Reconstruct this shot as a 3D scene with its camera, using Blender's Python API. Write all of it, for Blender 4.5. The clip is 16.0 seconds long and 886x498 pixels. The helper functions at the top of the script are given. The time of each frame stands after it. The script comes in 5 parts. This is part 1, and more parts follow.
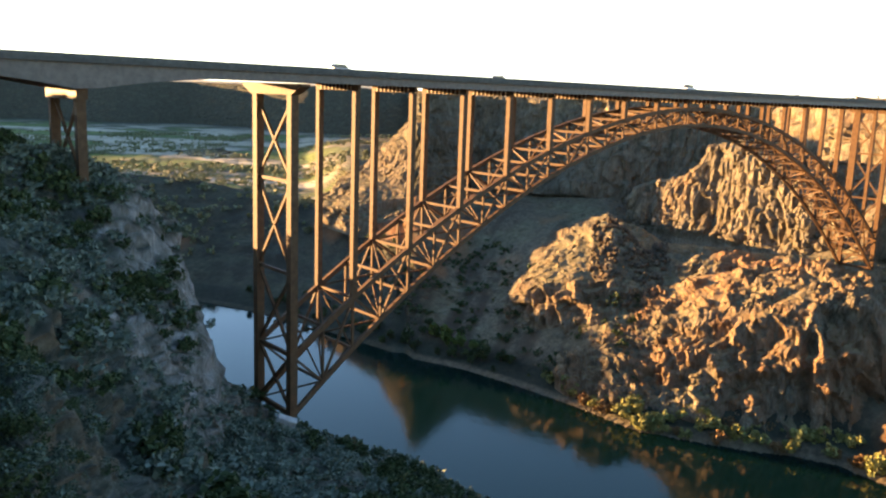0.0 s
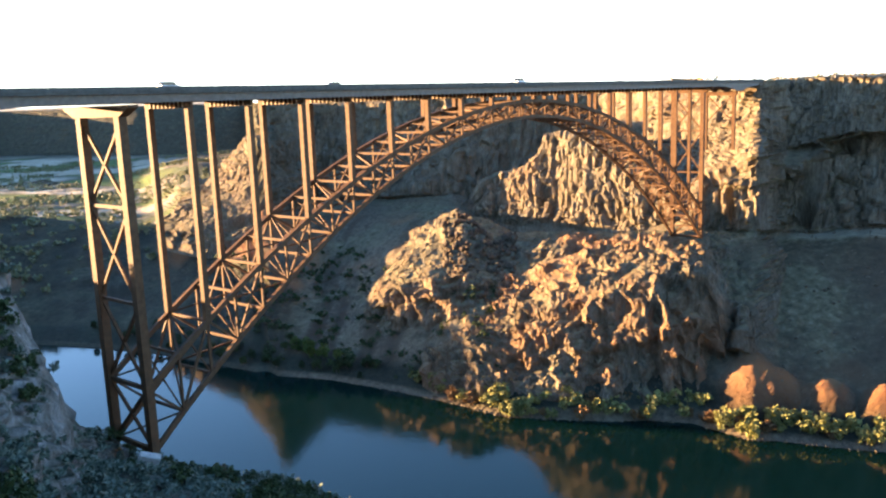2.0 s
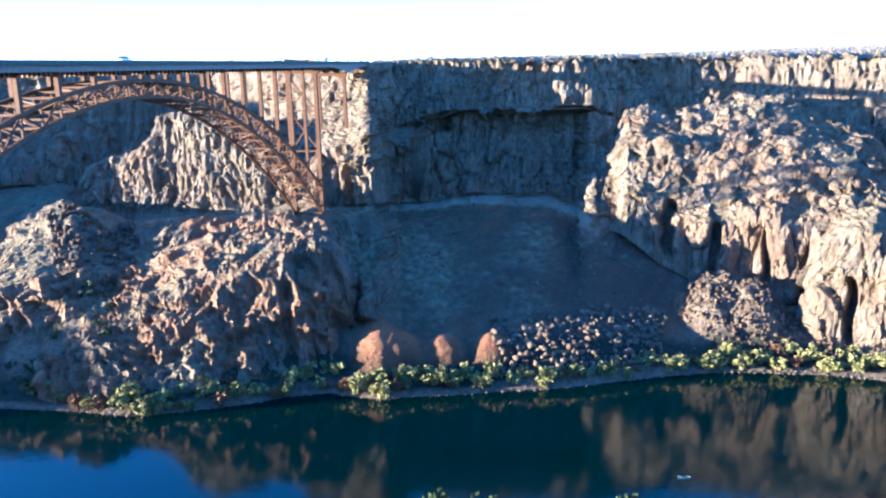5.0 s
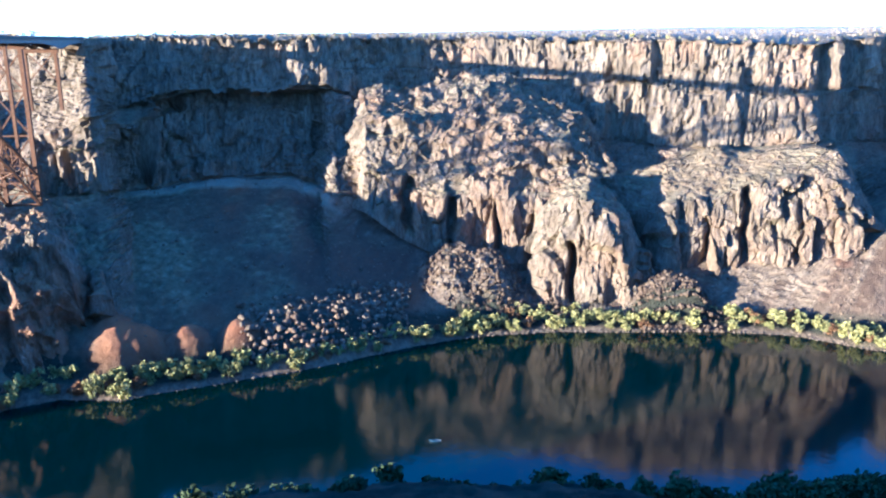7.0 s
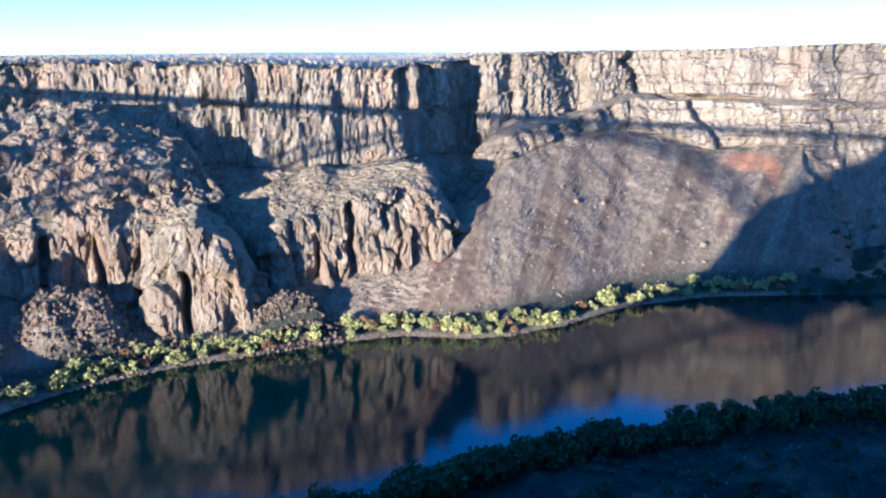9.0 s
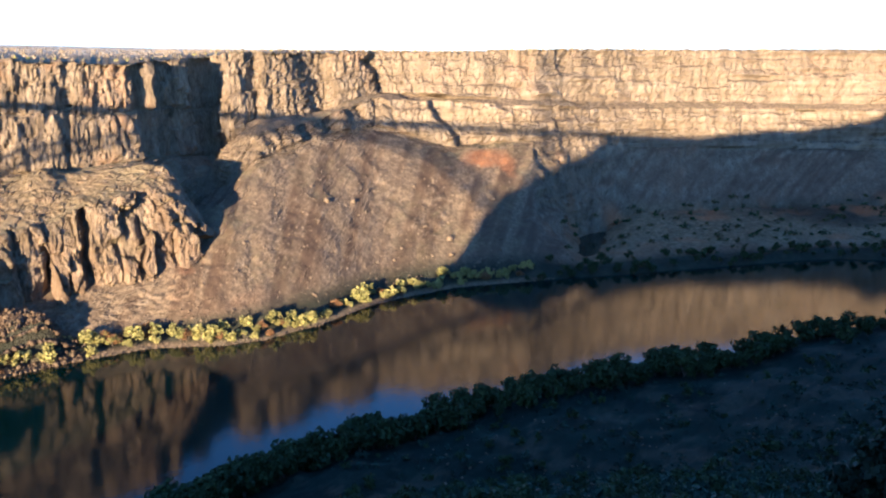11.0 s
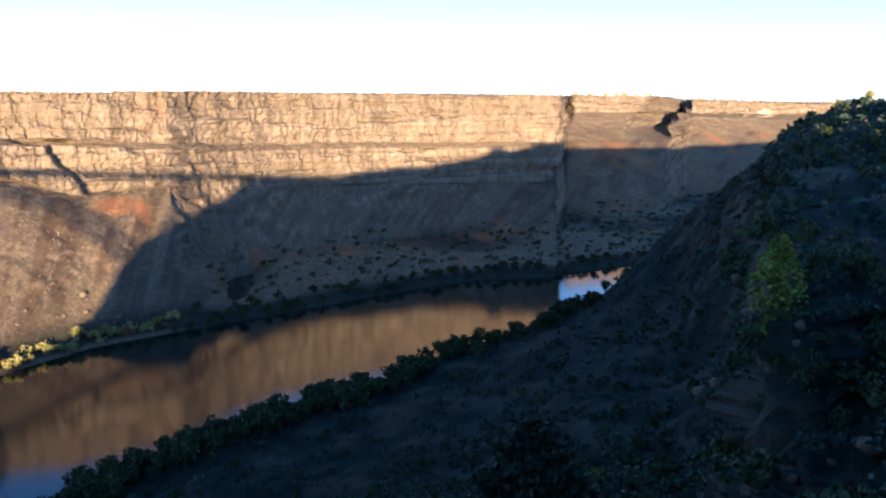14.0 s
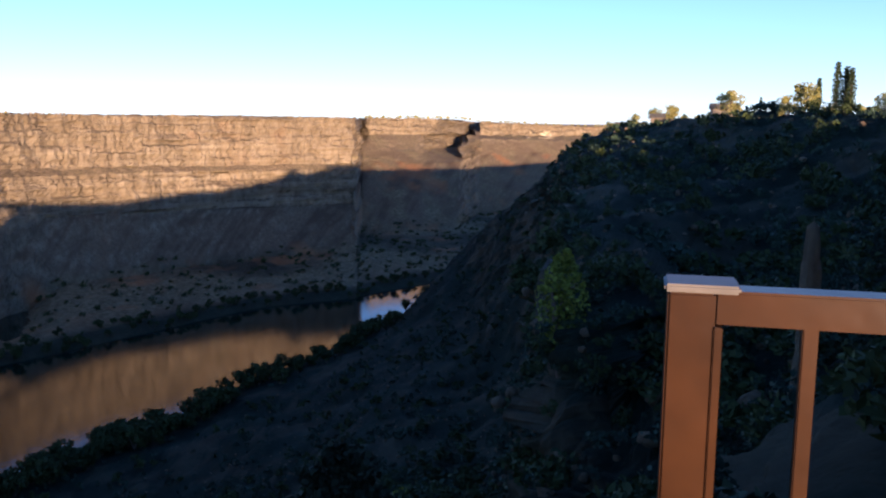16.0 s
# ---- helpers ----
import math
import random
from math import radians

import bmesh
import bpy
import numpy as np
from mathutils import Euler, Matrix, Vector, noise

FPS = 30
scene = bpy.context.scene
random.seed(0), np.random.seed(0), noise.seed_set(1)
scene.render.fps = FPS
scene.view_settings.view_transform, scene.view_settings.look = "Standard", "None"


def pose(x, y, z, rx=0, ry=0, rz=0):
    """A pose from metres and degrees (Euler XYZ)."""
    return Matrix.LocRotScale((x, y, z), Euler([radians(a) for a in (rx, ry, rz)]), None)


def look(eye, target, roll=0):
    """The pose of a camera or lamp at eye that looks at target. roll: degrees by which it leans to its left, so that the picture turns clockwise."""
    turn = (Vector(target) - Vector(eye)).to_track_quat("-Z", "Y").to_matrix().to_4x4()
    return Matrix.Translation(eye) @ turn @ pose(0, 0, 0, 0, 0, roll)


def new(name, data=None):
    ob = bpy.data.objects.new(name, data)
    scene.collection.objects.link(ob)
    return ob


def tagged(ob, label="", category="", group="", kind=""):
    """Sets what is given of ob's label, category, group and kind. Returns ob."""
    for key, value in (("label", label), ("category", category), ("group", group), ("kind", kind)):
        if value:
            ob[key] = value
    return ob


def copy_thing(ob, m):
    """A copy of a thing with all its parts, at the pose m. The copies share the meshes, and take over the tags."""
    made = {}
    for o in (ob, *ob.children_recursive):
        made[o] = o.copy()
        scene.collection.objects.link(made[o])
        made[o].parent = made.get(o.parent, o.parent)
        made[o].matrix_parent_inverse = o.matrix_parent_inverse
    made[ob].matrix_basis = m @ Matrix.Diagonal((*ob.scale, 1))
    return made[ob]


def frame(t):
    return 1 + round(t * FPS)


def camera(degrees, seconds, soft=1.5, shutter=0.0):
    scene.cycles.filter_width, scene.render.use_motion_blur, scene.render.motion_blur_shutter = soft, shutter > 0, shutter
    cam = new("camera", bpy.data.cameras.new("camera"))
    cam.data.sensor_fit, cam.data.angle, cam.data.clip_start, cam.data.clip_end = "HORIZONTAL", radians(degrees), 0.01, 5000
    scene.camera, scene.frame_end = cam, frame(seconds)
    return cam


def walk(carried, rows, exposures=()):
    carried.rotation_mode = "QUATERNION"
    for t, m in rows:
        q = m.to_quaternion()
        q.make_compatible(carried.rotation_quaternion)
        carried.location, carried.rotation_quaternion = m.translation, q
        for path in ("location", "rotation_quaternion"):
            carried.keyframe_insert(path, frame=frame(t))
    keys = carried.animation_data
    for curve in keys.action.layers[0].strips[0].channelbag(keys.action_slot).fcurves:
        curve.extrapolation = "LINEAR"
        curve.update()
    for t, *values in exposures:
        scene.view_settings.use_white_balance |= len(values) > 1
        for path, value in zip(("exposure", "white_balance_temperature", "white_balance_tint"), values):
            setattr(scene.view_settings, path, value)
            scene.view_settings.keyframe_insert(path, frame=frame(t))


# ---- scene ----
cam = camera(55.97, 16.0, soft=2.2)
EYE = 143.0          # metres above the river
ARM = 0.42            # the camera swings round its holder at arm's length
ROWS = [
    (0.0, 0.09, -10.41, -2.05),
    (0.5, -1.59, -12.34, -1.54),
    (1.0, -3.71, -11.56, -0.85),
    (1.5, -6.46, -11.08, 0.12),
    (2.0, -10.82, -10.12, 2.11),
    (2.5, -14.71, -11.51, 2.30),
    (3.0, -17.86, -11.48, 2.61),
    (3.5, -22.75, -12.00, 1.78),
    (4.0, -28.94, -11.39, 1.41),
    (4.2, -30.77, -11.29, 1.57),
    (6.3, -47.17, -13.88, 0.85),
    (6.5, -49.60, -13.66, 0.94),
    (7.0, -54.10, -14.00, 0.79),
    (7.5, -58.84, -14.59, 1.83),
    (8.0, -67.52, -14.37, 0.91),
    (8.5, -74.94, -14.14, 1.03),
    (9.0, -80.84, -12.78, 0.74),
    (9.2, -82.36, -13.03, 0.72),
    (11.3, -100.17, -12.47, -0.30),
    (11.5, -101.63, -12.20, -0.25),
    (12.0, -106.63, -11.67, -0.55),
    (12.5, -111.44, -11.45, -0.45),
    (13.0, -115.33, -10.88, -0.40),
    (13.5, -117.96, -10.52, -0.24),
    (14.0, -122.18, -9.89, -0.50),
    (14.5, -125.55, -9.60, -0.08),
    (15.0, -128.87, -9.18, 0.11),
    (15.5, -132.74, -8.51, -0.02),
    (16.0, -136.06, -8.26, -0.52),
]
walk(cam, [(t, pose(-ARM * math.sin(radians(yaw)), ARM * math.cos(radians(yaw)), EYE, 90 + pitch, roll, yaw))
           for t, yaw, pitch, roll in ROWS],
     [(0.0, 3.0, 8600, 14), (0.5, 3.45, 8400, 14), (1.2, 3.45, 8100, 15), (2.0, 3.3, 7100, 14), (3.2, 3.3, 4600, 10), (7.0, 3.05, 4050, 10), (9.2, 2.6, 3950, 10), (11.3, 2.45, 5400, 15), (13.5, 2.25, 5500, 17), (14.6, 2.15, 5600, 21), (16.0, 1.6, 5800, 27)])

# ---- light: a low evening sun and the clear sky ----
SUN_AZ, SUN_EL = 63.0, 4.46      # degrees, anticlockwise from +y, and above the horizon
sun_way = Vector((-math.sin(radians(SUN_AZ)) * math.cos(radians(SUN_EL)), math.cos(radians(SUN_AZ)) * math.cos(radians(SUN_EL)), math.sin(radians(SUN_EL))))
world = bpy.data.worlds.new("evening_sky")
scene.world = world
world.use_nodes = True
wn = world.node_tree.nodes
sky = wn.new("ShaderNodeTexSky")
sky.sky_type = "NISHITA"
sky.sun_disc = False
sky.sun_elevation = radians(SUN_EL + 5)
sky.sun_rotation = radians(-SUN_AZ)
sky.air_density, sky.dust_density, sky.ozone_density = 1.0, 0.25, 5.0
wn["Background"].inputs[1].default_value = 0.086
# a pale haze low over the horizon, all round
HAZE, HAZE_HIGH = 1.95, 0.13
wl = world.node_tree.links
way, split = wn.new("ShaderNodeTexCoord"), wn.new("ShaderNodeSeparateXYZ")
wl.new(way.outputs["Generated"], split.inputs[0])
steps = []
for op, value in (("ABSOLUTE", 0), ("DIVIDE", -HAZE_HIGH), ("EXPONENT", 0), ("MULTIPLY", HAZE)):
    n = wn.new("ShaderNodeMath")
    n.operation = op
    n.inputs[1].default_value = value
    wl.new(steps[-1].outputs[0] if steps else split.outputs[2], n.inputs[0])
    steps.append(n)
tint = wn.new("ShaderNodeMix")
tint.data_type, tint.blend_type = "RGBA", "ADD"
tint.inputs[0].default_value = 1.0
haze = wn.new("ShaderNodeVectorMath")
haze.operation = "SCALE"
haze.inputs[0].default_value = (0.84, 0.94, 1.14)
wl.new(steps[-1].outputs[0], haze.inputs[3])
wl.new(sky.outputs[0], tint.inputs[6])
wl.new(haze.outputs[0], tint.inputs[7])
wl.new(tint.outputs[2], wn["Background"].inputs[0])
sun = new("sun", bpy.data.lights.new("sun", "SUN"))
sun.data.energy, sun.data.angle, sun.data.color = 5.0, radians(0.5), (1.0, 0.67, 0.35)
sun.matrix_world = look(sun_way * 300 + Vector((0, 0, EYE)), (0, 0, EYE))

# ---- noise on whole arrays ----
def lattice(ix, iy, iz, seed):
    h = (ix.astype(np.int64) * 374761393 + iy.astype(np.int64) * 668265263 + iz.astype(np.int64) * 2147483647 + seed * 1274126177) & 0xFFFFFFFF
    h = ((h ^ (h >> 13)) * 1274126177) & 0xFFFFFFFF
    h = ((h ^ (h >> 15)) * 2246822519) & 0xFFFFFFFF
    return ((h ^ (h >> 16)) & 0xFFFFFF) / float(0xFFFFFF)


def vnoise(x, y, z, seed=0):
    """Smooth value noise from -1 to 1."""
    x, y, z = np.broadcast_arrays(np.asarray(x, float), np.asarray(y, float), np.asarray(z, float))
    fx, fy, fz = np.floor(x), np.floor(y), np.floor(z)
    ux, uy, uz = x - fx, y - fy, z - fz
    ux, uy, uz = (u * u * (3 - 2 * u) for u in (ux, uy, uz))
    total = 0
    for dx in (0, 1):
        for dy in (0, 1):
            for dz in (0, 1):
                w = (ux if dx else 1 - ux) * (uy if dy else 1 - uy) * (uz if dz else 1 - uz)
                total = total + w * lattice(fx + dx, fy + dy, fz + dz, seed)
    return total * 2 - 1


def fbm(x, y, z, octaves=4, seed=0):
    total, amp = 0, 0.5
    for k in range(octaves):
        total = total + amp * vnoise(x * 2 ** k, y * 2 ** k, z * 2 ** k, seed + k)
        amp *= 0.5
    return total


def cells(x, y, z, seed=0):
    """Cellular noise: distance to the nearest seed, to the border, and the cell's own number."""
    x, y, z = np.broadcast_arrays(np.asarray(x, float), np.asarray(y, float), np.asarray(z, float))
    fx, fy, fz = np.floor(x), np.floor(y), np.floor(z)
    f1, f2, own = np.full(x.shape, 9.0), np.full(x.shape, 9.0), np.zeros(x.shape)
    for dx in (-1, 0, 1):
        for dy in (-1, 0, 1):
            for dz in (-1, 0, 1):
                cx, cy, cz = fx + dx, fy + dy, fz + dz
                d = np.sqrt((cx + lattice(cx, cy, cz, seed) - x) ** 2 + (cy + lattice(cx, cy, cz, seed + 7) - y) ** 2 + (cz + lattice(cx, cy, cz, seed + 13) - z) ** 2)
                near = d < f1
                f2 = np.where(near, f1, np.minimum(f2, d))
                own = np.where(near, lattice(cx, cy, cz, seed + 29), own)
                f1 = np.where(near, d, f1)
    return f1, f2 - f1, own


# ---- helpers to link meshes ----
def link_mesh(name, verts, faces, material, parent=None, smooth=False):
    me = bpy.data.meshes.new(name)
    me.from_pydata(verts, [], faces)
    if smooth:
        me.polygons.foreach_set("use_smooth", np.ones(len(me.polygons), bool))
    me.materials.append(material)
    ob = new(name, me)
    ob.parent = parent
    return ob


def grid_mesh(name, P, material, masks=None, crisp=None):
    """A sheet from an array of rows x columns x 3."""
    n, m = P.shape[:2]
    me = bpy.data.meshes.new(name)
    idx = np.arange(n * m).reshape(n, m)
    quads = np.stack([idx[:-1, :-1], idx[:-1, 1:], idx[1:, 1:], idx[1:, :-1]], -1).reshape(-1, 4)
    me.vertices.add(n * m)
    me.vertices.foreach_set("co", P.reshape(-1).astype(np.float32))
    me.loops.add(quads.size)
    me.loops.foreach_set("vertex_index", quads.reshape(-1).astype(np.int32))
    me.polygons.add(len(quads))
    me.polygons.foreach_set("loop_start", np.arange(0, quads.size, 4, dtype=np.int32))
    me.update(calc_edges=True)
    me.polygons.foreach_set("use_smooth", np.full(len(quads), True) if crisp is None else ~crisp[:-1, :-1].reshape(-1))
    for key, values in (masks or {}).items():
        layer = me.attributes.new(key, "FLOAT", "POINT")
        layer.data.foreach_set("value", values.reshape(-1).astype(np.float32))
    me.materials.append(material)
    me.validate()
    return new(name, me)


# ---- materials ----
def material(name, rough=0.8, metal=0.0):
    m = bpy.data.materials.new(name)
    m.use_nodes = True
    b = m.node_tree.nodes["Principled BSDF"]
    b.inputs["Roughness"].default_value, b.inputs["Metallic"].default_value = rough, metal
    return m, m.node_tree, b


def ramp(tree, source, stops):
    r = tree.nodes.new("ShaderNodeValToRGB")
    e = r.color_ramp.elements
    while len(e) < len(stops):
        e.new(0.5)
    for el, (p, c) in zip(e, stops):
        el.position, el.color = p, (*c, 1)
    tree.links.new(source, r.inputs[0])
    return r.outputs[0]


def tex_noise(tree, scale, detail=6, stretch=(1, 1, 1), rough=0.6):
    geo = tree.nodes.new("ShaderNodeNewGeometry")
    mp = tree.nodes.new("ShaderNodeMapping")
    mp.inputs["Scale"].default_value = stretch
    tree.links.new(geo.outputs["Position"], mp.inputs[0])
    n = tree.nodes.new("ShaderNodeTexNoise")
    n.inputs["Scale"].default_value, n.inputs["Detail"].default_value, n.inputs["Roughness"].default_value = scale, detail, rough
    tree.links.new(mp.outputs[0], n.inputs["Vector"])
    return n.outputs[0]


def mix(tree, fac, a, b, kind="MIX"):
    n = tree.nodes.new("ShaderNodeMix")
    n.data_type, n.blend_type = "RGBA", kind
    for value, slot in ((fac, 0), (a, 6), (b, 7)):
        if isinstance(value, (int, float)):
            n.inputs[slot].default_value = value
        elif isinstance(value, tuple):
            n.inputs[slot].default_value = (*value, 1)
        else:
            tree.links.new(value, n.inputs[slot])
    return n.outputs[2]


def attribute(tree, name):
    n = tree.nodes.new("ShaderNodeAttribute")
    n.attribute_name = name
    return n.outputs["Fac"]


def bump(tree, bsdf, height, strength, distance):
    n = tree.nodes.new("ShaderNodeBump")
    n.inputs["Strength"].default_value, n.inputs["Distance"].default_value = strength, distance
    tree.links.new(height, n.inputs["Height"])
    tree.links.new(n.outputs[0], bsdf.inputs["Normal"])


def make_terrain():
    m, t, b = material("canyon_ground", 0.95)
    b.inputs["Specular IOR Level"].default_value = 0.15
    rock = ramp(t, tex_noise(t, 0.12, 8, (1, 1, 0.35)), [(0.25, (0.10, 0.079, 0.052)), (0.5, (0.205, 0.165, 0.112)), (0.75, (0.315, 0.262, 0.185))])
    grime = ramp(t, tex_noise(t, 0.9, 6, (1, 1, 0.25)), [(0.35, (0.45, 0.42, 0.40)), (0.6, (1, 1, 1))])
    rock = mix(t, 0.8, rock, grime, "MULTIPLY")
    red = ramp(t, tex_noise(t, 0.02, 4), [(0.55, (0, 0, 0)), (0.68, (1, 1, 1))])
    rock = mix(t, red, rock, mix(t, 0.22, rock, (0.36, 0.17, 0.08)))
    scree = ramp(t, tex_noise(t, 0.35, 9, rough=0.75), [(0.34, (0.065, 0.049, 0.033)), (0.5, (0.14, 0.107, 0.069)), (0.66, (0.23, 0.175, 0.11))])
    dry = ramp(t, tex_noise(t, 0.25, 8), [(0.3, (0.07, 0.062, 0.032)), (0.55, (0.18, 0.15, 0.085)), (0.75, (0.32, 0.26, 0.16))])
    # near-black green, dark enough to carry part of the near slope's shade
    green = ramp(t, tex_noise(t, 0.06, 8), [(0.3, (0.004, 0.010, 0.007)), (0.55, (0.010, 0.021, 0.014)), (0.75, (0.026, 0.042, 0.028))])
    # dark brown tone for streaks and rock piles, also used to deepen shade
    scree = mix(t, attribute(t, "streak_shade"), scree, mix(t, 0.9, scree, (0.075, 0.051, 0.033)))
    colour = mix(t, attribute(t, "cliff"), scree, rock)
    beds = ramp(t, tex_noise(t, 0.045, 7, (0.12, 0.12, 4.5)), [(0.34, (0.185, 0.15, 0.105)), (0.5, (0.25, 0.205, 0.145)), (0.66, (0.33, 0.28, 0.20))])
    beds = mix(t, 0.85, beds, ramp(t, tex_noise(t, 0.09, 8, (1, 1, 0.6)), [(0.34, (0.50, 0.47, 0.43)), (0.62, (1, 1, 1))]), "MULTIPLY")
    colour = mix(t, attribute(t, "layer"), colour, beds)
    colour = mix(t, attribute(t, "grass"), colour, dry)
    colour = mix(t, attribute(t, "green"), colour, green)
    colour = mix(t, attribute(t, "rust"), colour, mix(t, 0.75, colour, (0.30, 0.125, 0.05)))
    lawn = ramp(t, tex_noise(t, 0.03, 6), [(0.35, (0.05, 0.085, 0.02)), (0.65, (0.15, 0.19, 0.05))])
    colour = mix(t, attribute(t, "lawn"), colour, lawn)
    straw = ramp(t, tex_noise(t, 0.02, 8), [(0.3, (0.36, 0.30, 0.20)), (0.55, (0.55, 0.47, 0.33)), (0.75, (0.62, 0.55, 0.42))])
    colour = mix(t, attribute(t, "straw"), colour, straw)
    sage = ramp(t, tex_noise(t, 0.5, 9, rough=0.7), [(0.34, (0.03, 0.034, 0.022)), (0.5, (0.085, 0.09, 0.066)), (0.68, (0.20, 0.19, 0.15))])
    colour = mix(t, attribute(t, "sage"), colour, sage)
    bare = ramp(t, tex_noise(t, 0.4, 9, (1, 1, 0.35), 0.7), [(0.34, (0.10, 0.095, 0.08)), (0.5, (0.24, 0.23, 0.20)), (0.66, (0.42, 0.40, 0.37))])
    colour = mix(t, attribute(t, "bare"), colour, bare)
    t.links.new(colour, b.inputs["Base Color"])
    # tufted grass and hummocks on the plain stand up to the low sun
    tuft, lift = t.nodes.new("ShaderNodeMath"), t.nodes.new("ShaderNodeMath")
    tuft.operation, lift.operation = "MULTIPLY", "MULTIPLY_ADD"
    lift.inputs[1].default_value = 30.0
    t.links.new(tex_noise(t, 0.03, 5), tuft.inputs[0])
    t.links.new(attribute(t, "straw"), tuft.inputs[1])
    t.links.new(tuft.outputs[0], lift.inputs[0])
    t.links.new(tex_noise(t, 0.8, 10, (1, 1, 0.5), 0.7), lift.inputs[2])
    crack, relief = t.nodes.new("ShaderNodeMath"), t.nodes.new("ShaderNodeMath")
    crack.operation, relief.operation = "MULTIPLY", "MULTIPLY_ADD"
    t.links.new(tex_noise(t, 0.3, 9, (1, 1, 0.45), 0.72), crack.inputs[0])
    t.links.new(attribute(t, "cliff"), crack.inputs[1])
    t.links.new(crack.outputs[0], relief.inputs[0])
    relief.inputs[1].default_value = 3.2
    t.links.new(lift.outputs[0], relief.inputs[2])
    bump(t, b, relief.outputs[0], 1.0, 0.8)
    return m


TERRAIN = make_terrain()


def make_water():
    m, t, b = material("river_water", 0.065)
    b.inputs["Base Color"].default_value = (0.0012, 0.012, 0.010, 1)
    b.inputs["IOR"].default_value = 1.33
    b.inputs["Specular IOR Level"].default_value = 0.5
    bump(t, b, tex_noise(t, 0.35, 4, (1, 0.6, 1)), 0.28, 0.13)
    return m


WATER = make_water()


def make_steel(name, colour, rough=0.55, grain=0.8):
    m, t, b = material(name, rough)
    worn = ramp(t, tex_noise(t, grain, 8), [(0.3, tuple(c * 0.6 for c in colour)), (0.6, colour), (0.8, tuple(min(1, c * 1.25) for c in colour))])
    t.links.new(worn, b.inputs["Base Color"])
    bump(t, b, tex_noise(t, 3, 4), 0.2, 0.02)
    return m


STEEL = make_steel("brown_bridge_paint", (0.118, 0.058, 0.026), 0.7)
# stiffeners get bridge paint brightened to carry the sunlight that falls on them
SUNLIT_STEEL = make_steel("sunlit_bridge_paint", (0.34, 0.26, 0.17), 0.7)
STEEL.node_tree.nodes["Principled BSDF"].inputs["Specular IOR Level"].default_value = 0.2
CONCRETE = make_steel("weathered_concrete", (0.095, 0.088, 0.072), 0.9)

# ---- the far wall of the canyon: lines along it, as (range, height) round the lookout ----
AZ = [45.0, 40.0, 33.0, 27.7, 21.2, 16.7, 9.3, 6.2, 3.0, 2.1, 1.6, -1.9, -7.6, -11.7, -13.8, -14.8, -19.3, -21.9, -24.5, -27.7, -28.2, -31.4, -32.8, -37.2, -43.3, -46.5, -51.6, -55.7, -62.7, -66.9, -72.3, -77.7, -82.5, -85.3, -89.3, -93.2, -98.8, -104.2, -107.8, -111.0, -117.0, -123.9, -130.15, -130.3, -137.2, -138.6, -145.8, -150.0]
SHORE = [(1140, 0), (915, 0), (735, 0), (648, 0), (612, 0), (576, 0), (512, 0), (478, 0), (452, 0), (452, 0), (441, 0), (427, 0), (396, 0), (375, 0), (364, 0), (361, 0), (358, 0), (358, 0), (361, 0), (361, 0), (358, 0), (348, 0), (350, 0), (351, 0), (357, 0), (364, 0), (380, 0), (392, 0), (403, 0), (406, 0), (417, 0), (424, 0), (418, 0), (422, 0), (443, 0), (480, 0), (515, 0), (535, 0), (551, 0), (566, 0), (607, 0), (668, 0), (694, 0), (702, 0), (788, 0), (822, 0), (908, 0), (960, 0)]
BANK = [(1152, 4), (927, 4), (747, 4), (660, 4), (624, 4), (588, 4), (524, 4), (490, 4), (464, 4), (464, 4), (453, 4), (439, 4), (408, 4), (387, 4), (376, 4), (373, 4), (373, 9), (374, 10), (377, 10), (377, 10), (374, 9), (362, 6), (362, 5), (363, 4), (373, 13), (380, 13), (393, 9), (404, 4), (415, 4), (418, 4), (429, 4), (436, 4), (430, 4), (434, 4), (455, 4), (492, 4), (527, 4), (547, 4), (563, 4), (578, 4), (619, 4), (680, 4), (706, 4), (714, 4), (800, 4), (834, 4), (920, 4), (972, 4)]
TALUS = [(1185, 72), (960, 72), (780, 68), (720, 62), (800, 65), (800, 59), (740, 44), (640, 45), (540, 44), (540, 44), (526, 46), (540, 32), (505, 51), (485, 75), (472, 59), (466, 60), (455, 64), (448, 65), (438, 68), (428, 71), (436, 69), (420, 63), (453, 56), (456, 57), (455, 53), (452, 40), (452, 32), (454, 28), (456, 26), (456, 26), (458, 26), (470, 32), (511, 56), (549, 72), (591, 82), (636, 87), (650, 71), (677, 75), (690, -11), (735, 13), (780, 13), (845, 13), (885, 13), (1000, 12), (1100, 12), (1300, 12), (1500, 12), (1560, 12)]
FOOT = [(1335, 74), (1110, 74), (980, 50), (940, 40), (1000, 36), (1000, 36), (940, 34), (730, 55), (590, 52), (590, 52), (596, 74), (630, 57), (595, 62), (575, 69), (532, 58), (496, 61), (481, 65), (472, 66), (462, 68), (450, 71), (454, 68), (438, 69), (483, 62), (486, 65), (483, 66), (476, 58), (478, 50), (480, 48), (480, 45), (480, 45), (478, 42), (486, 46), (541, 57), (557, 77), (599, 88), (644, 92), (658, 75), (683, 79), (750, 64), (790, 64), (838, 62), (905, 58), (947, 57), (1240, 90), (1350, 89), (1550, 95), (1750, 96), (1810, 96)]
